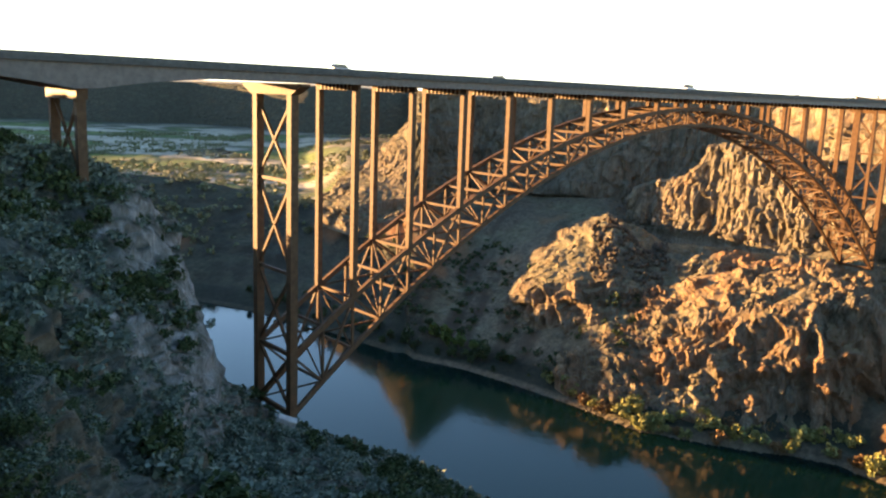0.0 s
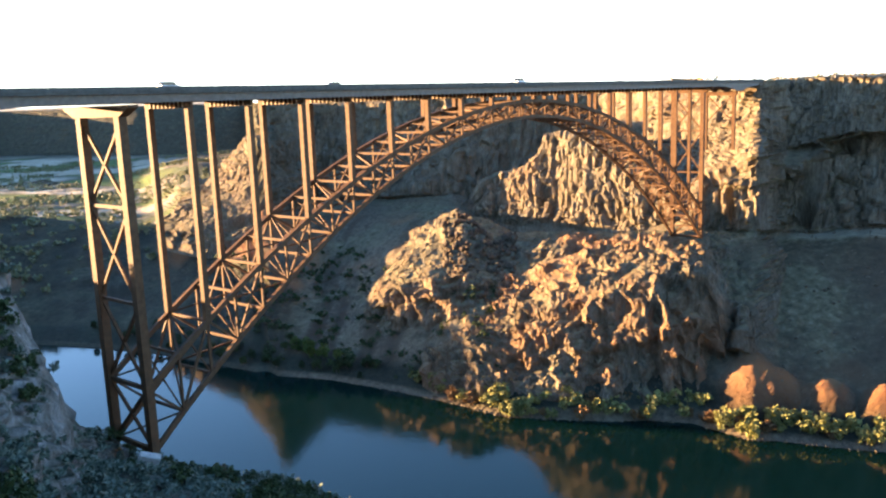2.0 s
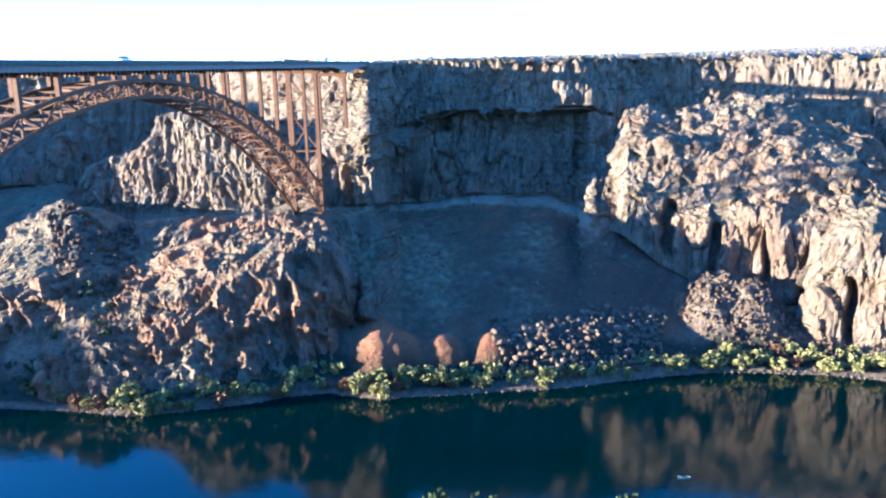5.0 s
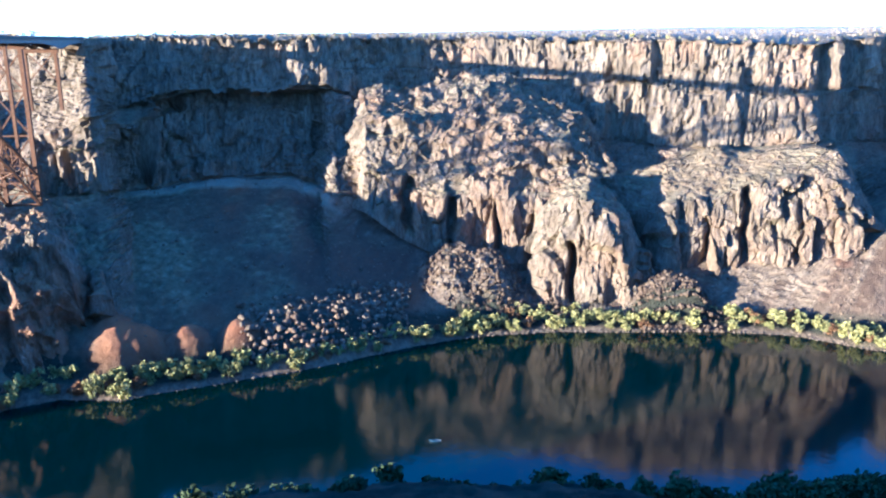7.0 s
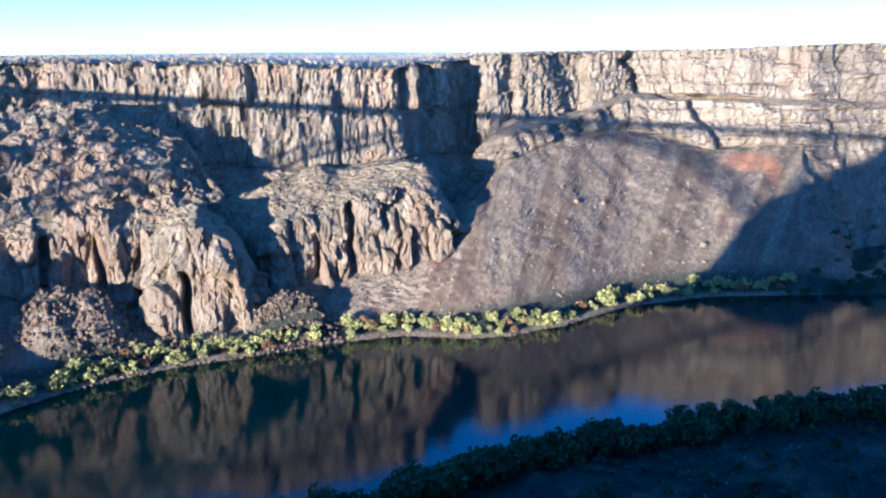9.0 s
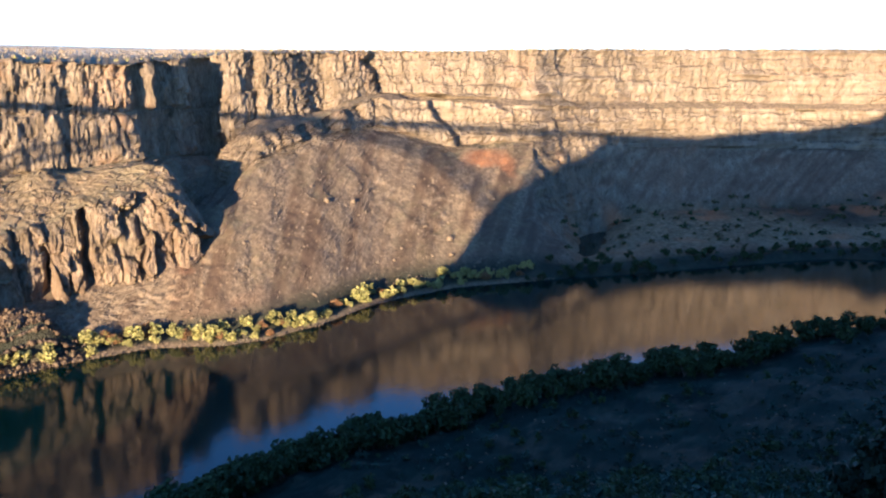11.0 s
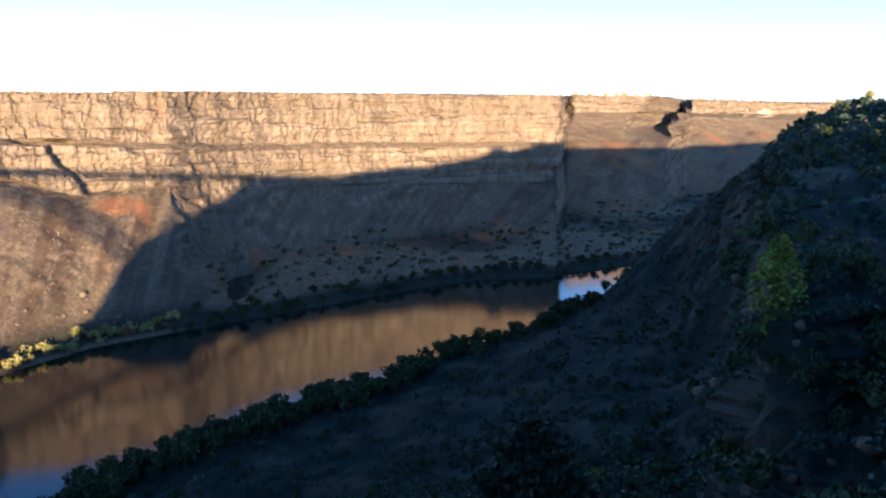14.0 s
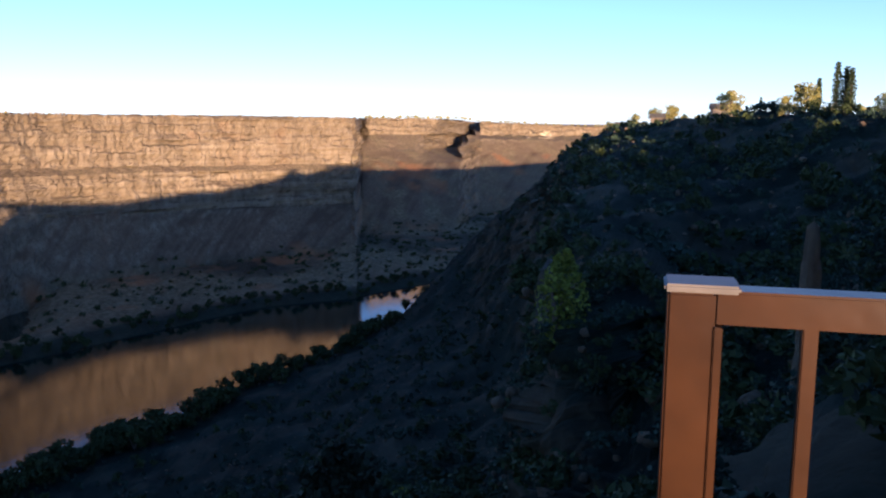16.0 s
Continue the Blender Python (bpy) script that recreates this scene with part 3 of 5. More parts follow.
def outcrop(name, label, table, forms, seed, rust=0.0, step=0.085, dents=()):
    t = np.array([[row[0], *(v for pair in row[1:] for v in pair)] for row in table], float)
    az = np.arange(t[0, 0], t[-1, 0] - 0.001, -step)
    cols = [smooth(np.interp(-az, -t[:, 0], t[:, k]), 5) for k in range(1, t.shape[1])]
    pairs = [(cols[k], cols[k + 1]) for k in range(0, len(cols), 2)]
    lines = [(pairs[0][0] - 4, pairs[0][1] - 9), *pairs, (pairs[-1][0] + 22, pairs[-1][1] - 3), (pairs[-1][0] + 34, pairs[0][1] - 12)]
    counts = (6, *(max(8, int(np.hypot(q[0] - p[0], q[1] - p[1]).max() / 0.85)) for p, q in zip(pairs, pairs[1:])), 14, 14)
    P, seg = loft(az, lines, counts, 0)
    S = np.broadcast_to(seg[:, None], P.shape[:2])
    x, y, z = P[..., 0], P[..., 1], P[..., 2]
    N = normals(P)
    N *= np.sign(N[..., 2:3] + 1e-9)
    d = 0
    for k, form in enumerate(forms):
        d = d + bell(S, 0.85 + k if k else -9, 2.0 + k if k < len(forms) - 1 else 99, 0.15) * form(x, y, z, seed + 20 * k)
    P = P + N * (d * np.clip(S / 0.8, 0, 1))[..., None]
    for a0, a1, lo, hi, deep in dents:
        P = P + polar(az, np.ones(len(az)), 0)[None] * (deep * bell(az[None, :] + 0.25 * vnoise(S * 3, 0, a0, seed + 91), a1, a0, 0.25) * bell(S, lo, hi, 0.2))[..., None]
    slope = np.abs(normals(P)[..., 2])
    rusty = rust * np.clip(0.5 + 2.2 * fbm(P[..., 0] / 22, P[..., 1] / 22, P[..., 2] / 30, 3, seed + 93), 0, 1)
    ob = grid_mesh(name, P, TERRAIN, {"cliff": np.clip((0.86 - slope) * 4, 0, 1), "grass": np.clip((slope - 0.6) * 5, 0, 0.85), "rust": rusty}, crisp=slope < 0.7)
    tagged(ob, label, "rock face", kind="structure")
    return P, S


OUTCROPS = [
    outcrop("rock_promontory", "sunlit basalt promontory of broken ledges over upright pillars", [
        (-47.6, (476, 60), (479, 74), (483, 84), (496, 96)), (-48.6, (460, 60), (467, 76), (476, 104), (497, 117)),
        (-50.9, (456, 46), (461, 66), (474, 101), (500, 119)), (-53.2, (451, 38), (455, 63), (472, 96), (504, 120)), (-55.8, (448, 28), (452, 64), (470, 94), (510, 122)),
        (-58.5, (446, 24), (451, 64), (470, 92), (510, 123)), (-60.0, (447, 24), (452, 63), (469, 88), (506, 115)), (-62.3, (448, 24), (454, 62), (468, 84), (500, 106)),
        (-63.4, (449, 24), (455, 61), (468, 80), (495, 100)), (-64.6, (450, 24), (456, 58), (466, 73), (484, 85)), (-65.8, (452, 24), (457, 54), (463, 64), (472, 72)), (-66.5, (456, 22), (459, 34), (463, 42), (470, 50))],
        (pillars, shattered, shattered), 401, 0.18, dents=((-51.0, -51.9, 0.5, 2.2, 9), (-54.2, -55.0, 0.5, 1.9, 9), (-57.4, -58.0, 0.5, 1.9, 7))),
    outcrop("rock_bluff", "pale rounded rock bluff with an upright cleft above the river bank", [
        (-60.1, (434, 16), (437, 26), (440, 32), (444, 35)), (-60.9, (427, 16), (430, 38), (435, 54), (442, 58)), (-62.4, (422, 11), (425, 42), (431, 63), (443, 69)), (-63.9, (421, 10), (424, 44), (431, 66), (444, 72)),
        (-65.5, (421, 9), (424, 40), (431, 58), (444, 64)), (-66.7, (422, 10), (425, 34), (431, 47), (442, 52)), (-67.4, (427, 14), (429, 28), (434, 38), (442, 41)), (-67.9, (436, 12), (438, 16), (441, 20), (445, 22))],
        (pillars, pillars, rubble_slope), 451, 0.12, dents=((-62.6, -63.3, 0.3, 2.0, 9),)),
    outcrop("rock_shoulder", "sunlit rock shoulder with fluted cliffs under a rubble bench", [
        (-65.7, (460, 37), (463, 45), (466, 53), (478, 67)), (-68.2, (452, 23), (455, 39), (460, 53), (482, 74)), (-69.2, (446, 21), (449, 43), (455, 59), (486, 77)), (-71.0, (449, 14), (452, 43), (460, 61), (495, 80)),
        (-72.3, (452, 11), (456, 43), (464, 62), (500, 85)), (-73.6, (455, 14), (459, 46), (468, 66), (501, 81)), (-75.2, (459, 20), (463, 50), (471, 71), (498, 81)), (-76.9, (464, 22), (468, 51), (476, 73), (497, 83)),
        (-78.3, (468, 27), (472, 53), (480, 73), (495, 85)), (-79.4, (470, 31), (474, 52), (482, 70), (494, 83)), (-80.3, (473, 34), (477, 49), (484, 63), (493, 71)), (-81.2, (481, 35), (484, 44), (488, 52), (496, 56)), (-82.3, (491, 37), (493, 40), (495, 42), (500, 44))],
        (pillars, pillars, rubble_slope), 501, 0.12, dents=((-71.6, -72.1, 0.3, 2.4, 8), (-73.9, -74.6, 0.3, 2.9, 10), (-77.3, -77.8, 0.4, 2.4, 6))),
    outcrop("rock_ridge", "craggy sunlit ridge below the butte with shaded undercut", [
        (-5.0, (466, 25), (467, 27), (468, 28), (470, 30)), (-5.8, (456, 22), (459, 30), (464, 35), (473, 41)), (-7.5, (444, 25), (449, 34), (456, 43), (479, 51)), (-9.1, (439, 27), (443, 37), (451, 47), (490, 60)),
        (-10.5, (434, 27), (440, 37), (446, 47), (497, 68)), (-12.3, (432, 29), (438, 39), (444, 50), (505, 71)), (-13.8, (432, 30), (438, 39), (444, 49), (506, 69)), (-15.5, (434, 32), (440, 39), (446, 45), (501, 60)), (-17.2, (441, 32), (443, 37), (449, 41), (484, 47))],
        (fins, fins, rubble_slope), 551, 0.2),
    outcrop("rock_spur", "ochre spur of jagged rock fins rising from the river bank", [
        (-8.6, (402, 12), (418, 11), (432, 10), (439, 11)), (-10.0, (391, 8), (408, 13), (425, 19), (437, 24)), (-12.0, (383, 6), (399, 16), (418, 25), (438, 34)), (-14.5, (377, 5), (394, 18), (414, 31), (441, 43)),
        (-17.0, (374, 5), (388, 21), (408, 40), (438, 54)), (-19.5, (372, 5), (384, 25), (401, 46), (433, 60)), (-22.3, (372, 5), (380, 29), (396, 52), (429, 64)), (-24.5, (373, 5), (380, 32), (394, 57), (427, 68)),
        (-26.2, (374, 5), (380, 34), (394, 59), (425, 70)), (-28.0, (377, 6), (383, 35), (393, 60), (419, 71)), (-28.9, (384, 7), (387, 29), (391, 49), (410, 59)), (-29.6, (393, 8), (389, 19), (388, 32), (397, 38))],
        (fins, fins, ochre_slope), 601, 0.5, dents=((-24.6, -25.6, 0.3, 2.6, 3),)),
    outcrop("rock_pinnacle", "thin sunlit rock pinnacle beside the red earth mounds", [
        (-30.1, (392, 20), (393, 24), (394, 27), (396, 29)), (-30.4, (386, 16), (388, 27), (390, 37), (393, 41)), (-30.8, (385, 15), (387, 27), (389, 38), (393, 42)), (-31.1, (388, 14), (389, 19), (391, 24), (394, 26))],
        (pillars, pillars, pillars), 651, 0.2),
    outcrop("rubble_ramp", "sunlit rubble ramp below the western end of the cliff", [
        (8.4, (640, 52), (650, 54), (660, 56), (690, 58)), (6.6, (610, 50), (625, 58), (645, 66), (700, 74)), (5.0, (600, 48), (618, 62), (640, 76), (710, 88)), (3.6, (594, 48), (614, 66), (636, 86), (690, 102)), (2.6, (590, 50), (610, 70), (630, 96), (664, 118)), (1.5, (590, 52), (608, 72), (626, 100), (640, 128))],
        (shattered, rubble_slope, shattered), 701, 0.1),
]

# ---- the near side: slopes round the lookout, spur under the bridge, eastern slope ----
S_AZ = [190, 120, 75, 60, 52, 51, 50, 49, 45, 36, 30, 27.7, 24.7, 21.8, 20.2, 18.2, 16.6, 15.5, 12.2, 6.8, 2.6, -3.3, -25, -48, -60, -75, -83, -97, -107, -117, -127, -133, -138, -141, -143.5, -144.5, -148, -155, -165, -170]
S_LINE = [
    [0.05, 0.05, 0.05, 0.05, 0.05, 0.05, 0.05, 0.05, 0.05, 0.05, 0.05, 0.05, 0.05, 0.05, 0.05, 0.05, 0.05, 0.05, 0.05, 0.05, 0.05, 0.05, 0.05, 0.05, 0.05, 0.05, 0.05, 0.05, 0.05, 0.05, 0.05, 0.05, 0.05, 0.05, 0.05, 0.05, 0.05, 0.05, 0.05, 0.05],
    [20, 20, 20, 18, 17, 17, 16, 16, 15, 10, 10, 10, 10, 10, 10, 10, 10, 10, 10, 10, 10, 10, 10, 10, 10, 10, 10, 10, 10, 10, 10, 10, 10, 10, 10, 10, 10, 10, 8, 8],
    [60, 60, 60, 55, 50, 50, 48, 45, 40, 35, 35, 35, 40, 45, 50, 55, 60, 65, 70, 80, 80, 80, 80, 80, 80, 80, 80, 80, 80, 80, 70, 70, 70, 60, 50, 45, 40, 40, 40, 40],
    [110, 110, 110, 100, 90, 90, 88, 85, 80, 80, 80, 85, 90, 100, 105, 115, 125, 130, 140, 150, 150, 150, 150, 150, 150, 160, 180, 190, 200, 210, 190, 180, 160, 150, 120, 52, 50, 60, 60, 60],
    [160, 160, 160, 300, 200, 190, 170, 150, 130, 125, 150, 150, 150, 150, 150, 155, 162, 166, 175, 180, 190, 200, 200, 210, 215, 220, 225, 240, 250, 270, 300, 300, 300, 300, 300, 57, 57, 100, 90, 90],
    [400, 400, 400, 1050, 555, 517.5, 480, 420, 240, 187.5, 165, 168, 168, 168, 175, 170, 175, 178, 193, 195, 205, 220, 218, 223, 224, 228, 252, 285, 328, 370, 446, 475, 480, 400, 300, 200, 200, 170, 120, 120],
    [800, 800, 800, 1400, 740, 690, 640, 560, 320, 250, 250, 250, 246, 240, 238, 218, 190, 194, 207, 214, 228, 248, 233, 234, 236, 245, 270, 314, 356, 408, 508, 608, 620, 520, 400, 330, 420, 230, 160, 160],
    [1800, 1800, 1800, 1588, 848.8, 792.8, 736.8, 647.2, 378.4, 300, 284, 284, 280, 274, 272, 252, 210, 213, 226, 243, 258, 290, 261, 256, 258, 268, 294, 342, 385, 437, 542, 656, 780, 640, 520, 480, 560, 600, 700, 700],
]
# unseen land at bearings 75 to 190 is raised to shade the eastern slope
S_HIGH = [
    [141.65, 141.65, 141.65, 141.65, 141.65, 141.65, 141.65, 141.65, 141.65, 141.65, 141.65, 141.65, 141.65, 141.65, 141.65, 141.65, 141.65, 141.65, 141.65, 141.65, 141.65, 141.65, 141.65, 141.65, 141.65, 141.65, 141.65, 141.65, 141.65, 141.65, 141.65, 141.65, 141.65, 141.65, 141.65, 141.65, 141.65, 141.65, 141.65, 141.65],
    [141.4, 141.4, 141.4, 141.5, 141, 141, 141, 140.5, 140, 137, 134, 133, 132, 132, 131, 131, 130, 130, 130, 130, 130, 130, 130, 130, 130, 130, 130, 130, 130, 130, 130, 131, 132, 133, 134, 134.5, 135.5, 137, 138, 138],
    [141.5, 141.5, 141.5, 142.5, 142, 142, 142, 141.5, 141, 134, 122, 126, 122, 118, 115, 110, 106, 104, 100, 96, 95, 94, 92, 92, 92, 92, 92, 93, 95, 97, 102, 106, 108, 112, 119, 120, 124, 128, 132, 132],
    [144, 144, 144, 144, 144, 144, 144, 143.5, 143, 137, 118, 119, 112, 104, 101, 95, 88, 85, 80, 72, 66, 60, 56, 54, 52, 48, 36, 34, 34, 36, 52, 66, 72, 80, 98, 120, 124, 128, 131, 131],
    [148, 148, 148, 146, 146.5, 146.5, 146.5, 146, 146, 144, 127, 126, 121, 115, 110, 106, 94, 78, 69, 62, 57, 42, 32, 24, 20, 15, 14, 10, 10, 13, 26, 42, 45, 55, 78, 129, 130, 126, 133, 133],
    [150, 150, 150, 147, 147, 147, 147, 147, 147, 147, 135, 133.6, 130.7, 126.2, 120.9, 111.5, 97.4, 82.7, 67, 54, 47, 28, 12, 8, 7, 7, 6, 5, 5, 5, 6, 20, 40, 84, 116, 134, 138, 133, 139, 139],
    [150, 150, 150, 147, 147, 147, 147, 147, 147, 147, 122, 114, 111, 106, 101, 93, 58, 50, 40, 32, 22, 3, 2, 1, 1, 1, 1, 1, 1, 1, 1, 1, 60, 100, 123, 136, 145.2, 146.9, 145.9, 145.9],
    [150, 150, 150, -8, -8, -8, -8, -8, -8, -8, -8, -8, -8, -8, -8, -8, -8, -8, -8, -8, -8, -8, -8, -8, -8, -8, -8, -8, -8, -8, -8, -8, 16, 66, 100, 110, 136, 138, 140, 140],
]


def south_side():
    az = np.arange(190, -170.01, -0.36)
    lines = []
    for r, h in zip(S_LINE, S_HIGH):
        lines.append((smooth(np.interp(-az, -np.array(S_AZ), r), 5), smooth(np.interp(-az, -np.array(S_AZ), h), 5)))
    lines.insert(1, (np.interp(-az, [-190, -164, -110, -60, 150, 163, 170], [3.2, 3.6, 4.5, 1.9, 1.95, 2.3, 3.2]), np.full(len(az), 141.65)))
    P, seg = loft(az, lines, (3, 10, 30, 40, 36, 26, 30, 16), 0)
    S = np.broadcast_to(seg[:, None], P.shape[:2])
    x, y, z = P[..., 0], P[..., 1], P[..., 2]
    N = normals(P)
    N *= np.sign(N[..., 2:3] + 1e-9)
    fade = np.clip((np.hypot(x, y) - 6) / 30, 0, 1) * np.clip((7.6 - S) / 0.5, 0, 1) * np.clip(z / 8, 0.05, 1)
    steep = np.clip((0.75 - np.abs(N[..., 2])) * 4, 0, 1)
    f1, edge, own = cells(x / 6, y / 6, z / 16, 61)
    e1, eedge, eown = cells(x / 2.2, y / 2.2, z / 6, 65)
    close = np.clip((230 - np.hypot(x, y)) / 40, 0, 1) * np.clip((0.9 - np.abs(N[..., 2])) * 4, 0, 1)
    d = (close * ((eown - 0.5) * 1.3 + np.minimum(eedge, 0.2) * 3 + fbm(x / 1.6, y / 1.6, z / 2.5, 2, 66) * 0.7) + fbm(x / 30, y / 30, z / 30, 5, 63) * 5 + fbm(x / 6, y / 6, z / 6, 3, 67) * 2.2 - np.abs(fbm(x / 3, y / 3, z / 3, 3, 69)) * 1.6 + steep * ((own - 0.5) * 3 + np.minimum(edge, 0.25) * 5)) * fade
    return P + N * d[..., None], S


P, S = south_side()
n_slope = np.abs(normals(P)[..., 2])
x, y, z = P[..., 0], P[..., 1], P[..., 2]
veg = np.clip(fbm(x / 12, y / 12, z / 12, 4, 71) * 2.5 + 0.6, 0, 1)
SOUTH, SOUTH_SEG, SOUTH_VEG = P, S, veg
# rock and green darkened here to deepen the shade; more green beyond bearing -95
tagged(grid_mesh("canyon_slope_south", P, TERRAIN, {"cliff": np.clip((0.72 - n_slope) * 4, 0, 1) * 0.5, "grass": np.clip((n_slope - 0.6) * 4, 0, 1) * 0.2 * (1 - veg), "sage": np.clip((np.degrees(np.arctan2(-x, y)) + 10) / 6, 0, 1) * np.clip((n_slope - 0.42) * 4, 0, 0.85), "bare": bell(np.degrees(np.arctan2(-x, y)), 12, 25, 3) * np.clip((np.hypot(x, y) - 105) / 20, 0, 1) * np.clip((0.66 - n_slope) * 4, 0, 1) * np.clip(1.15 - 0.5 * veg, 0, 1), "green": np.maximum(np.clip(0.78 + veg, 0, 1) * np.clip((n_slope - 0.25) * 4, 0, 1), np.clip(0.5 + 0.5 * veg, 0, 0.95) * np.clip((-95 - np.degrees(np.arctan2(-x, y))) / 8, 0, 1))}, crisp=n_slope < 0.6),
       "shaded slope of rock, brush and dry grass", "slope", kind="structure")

# ---- river ----
river = link_mesh("water", [(-1500, -1800, 0), (1500, -1800, 0), (1500, 1800, 0), (-1500, 1800, 0)], [(0, 1, 2, 3)], WATER)
tagged(river, "calm dark green river between canyon banks", "river", kind="structure")
plain = link_mesh("ground", [(-4800, -4800, -12), (4800, -4800, -12), (4800, 4800, -12), (-4800, 4800, -12)], [(0, 1, 2, 3)], TERRAIN)
tagged(plain, "dry land reaching to the horizon", "ground", kind="structure")

# ---- the arch bridge: u along it from the near springing, v across from the near rib, z up ----
B0, BU = Vector((-31.3, 175.5, 0)), Vector((0.7556, 0.655, 0))
BV = Vector((-0.655, 0.7556, 0))
SPAN, RIBS, DECK = 303.0, 14.6, 147.0
bridge = new("arch_bridge")
bridge.matrix_world = Matrix(((BU.x, BV.x, 0, B0.x), (BU.y, BV.y, 0, B0.y), (0, 0, 1, 0), (0, 0, 0, 1)))
tagged(bridge, "rust-brown steel truss arch bridge carrying a road over the canyon", "bridge")


def bm_beam(bm, a, b, w, h):
    """A box section from a to b, w wide and h deep."""
    a, b = Vector(a), Vector(b)
    d = (b - a).normalized()
    side = d.cross(Vector((0, 0, 1)))
    side = side.normalized() if side.length > 0.05 else Vector((1, 0, 0))
    top = side.cross(d)
    vs = [bm.verts.new(p + side * (sx * w / 2) + top * (sz * h / 2)) for p in (a, b) for sx, sz in ((-1, -1), (1, -1), (1, 1), (-1, 1))]
    for f in ((0, 1, 2, 3), (7, 6, 5, 4), (0, 4, 5, 1), (1, 5, 6, 2), (2, 6, 7, 3), (3, 7, 4, 0)):
        bm.faces.new([vs[i] for i in f])


def part(name, bm, mat, parent, label=""):
    bmesh.ops.recalc_face_normals(bm, faces=bm.faces)
    me = bpy.data.meshes.new(name)
    bm.to_mesh(me)
    bm.free()
    me.materials.append(mat)
    ob = new(name, me)
    ob.parent = parent
    return tagged(ob, label)


def beam(name, a, b, w, h, parent=bridge, mat=None, label=""):
    bm = bmesh.new()
    bm_beam(bm, a, b, w, h)
    return part(name, bm, mat or STEEL, parent, label)


def z_low(u):
    return 72.0 + 64.5 * (1 - (1 - u / (SPAN / 2)) ** 2)


def z_top(u):
    return 85.7 + 56.0 * (1 - (1 - u / (SPAN / 2)) ** 2)


def hammer(name, u, half, parent):
    """A cross-head that tapers towards its overhanging ends."""
    bm = bmesh.new()
    prof = [(-5.0, DECK - 2.7), (-5.0, DECK - 3.2), (-1.2, DECK - 4.9), (RIBS + 1.2, DECK - 4.9), (RIBS + 5.0, DECK - 3.2), (RIBS + 5.0, DECK - 2.7)]
    rings = [[bm.verts.new((u + s * half, v, z)) for v, z in prof] for s in (-1, 1)]
    bm.faces.new(rings[0])
    bm.faces.new(rings[1][::-1])
    for k in range(6):
        bm.faces.new((rings[0][k], rings[1][k], rings[1][(k + 1) % 6], rings[0][(k + 1) % 6]))
    return part(name, bm, STEEL, parent)


PANEL = SPAN / 19
NODES = [PANEL * i for i in range(20)]
for v in (0.0, RIBS):
    for i in range(19):
        u0, u1 = NODES[i], NODES[i + 1]
        um = (u0 + u1) / 2
        for a, b in ((u0, um), (um, u1)):
            beam("top_chord", (a, v, z_top(a)), (b, v, z_top(b)), 0.9, 1.1)
            beam("bottom_chord", (a, v, z_low(a)), (b, v, z_low(b)), 0.9, 1.1)
            beam("web_diagonal", (a, v, z_top(a)), (b, v, z_low(b)), 0.5, 0.5) if a == u0 else beam("web_diagonal", (a, v, z_low(a)), (b, v, z_top(b)), 0.5, 0.5)
        beam("web_post", (u0, v, z_low(u0)), (u0, v, z_top(u0)), 0.55, 0.55)
        beam("web_post", (um, v, z_low(um)), (um, v, z_top(um)), 0.5, 0.5)
    beam("web_post", (SPAN, v, z_low(SPAN)), (SPAN, v, z_top(SPAN)), 0.55, 0.55)
for i in range(39):
    u = PANEL / 2 * i
    beam("cross_strut", (u, 0, z_top(u)), (u, RIBS, z_top(u)), 0.5, 0.6)
    beam("cross_strut", (u, 0, z_low(u)), (u, RIBS, z_low(u)), 0.5, 0.6)
    beam("sway_brace", (u, 0, z_low(u)), (u, RIBS, z_top(u)), 0.3, 0.3)
    beam("sway_brace", (u, 0, z_top(u)), (u, RIBS, z_low(u)), 0.3, 0.3)
    if i < 38:
        w = u + PANEL / 2
        flip = i % 2
        beam("lateral_brace", (u, 0 if flip else RIBS, z_top(u)), (w, RIBS if flip else 0, z_top(w)), 0.4, 0.4)
        beam("lateral_brace", (u, 0 if flip else RIBS, z_low(u)), (w, RIBS if flip else 0, z_low(w)), 0.4, 0.4)
# columns
for i in range(1, 19):
    u = NODES[i]
    for v in (0.0, RIBS):
        if z_top(u) < DECK - 4.5:
            beam("column", (u, v, z_top(u)), (u, v, DECK - 3.6), 1.3, 1.3)
    if z_top(u) < DECK - 4.5:
        cap = beam("column_cap", (u, -1.2, DECK - 2.9), (u, RIBS + 1.2, DECK - 2.9), 0.7, 1.3)
        for k in range(9):
            beam("stiffener", (u - 0.5, 1.3 + k * 1.5, DECK - 3.5), (u - 0.5, 1.3 + k * 1.5, DECK - 2.3), 0.18, 0.35, cap, SUNLIT_STEEL)
for u in (0.0, SPAN):
    tower = new("tower")
    tower.parent = bridge
    for v in (0.0, RIBS):
        beam("leg", (u, v, 72), (u, v, DECK - 4.8), 1.8, 1.8, tower)
    levels = [DECK - 6, 124, 104, 86, 72.5]
    for a, b in zip(levels, levels[1:]):
        beam("brace", (u, 0, a), (u, RIBS, b), 0.6, 0.6, tower)
        beam("brace", (u, RIBS, a), (u, 0, b), 0.6, 0.6, tower)
        beam("strut", (u, 0, b), (u, RIBS, b), 0.7, 0.7, tower)
    hammer("cap", u, 1.1, tower)
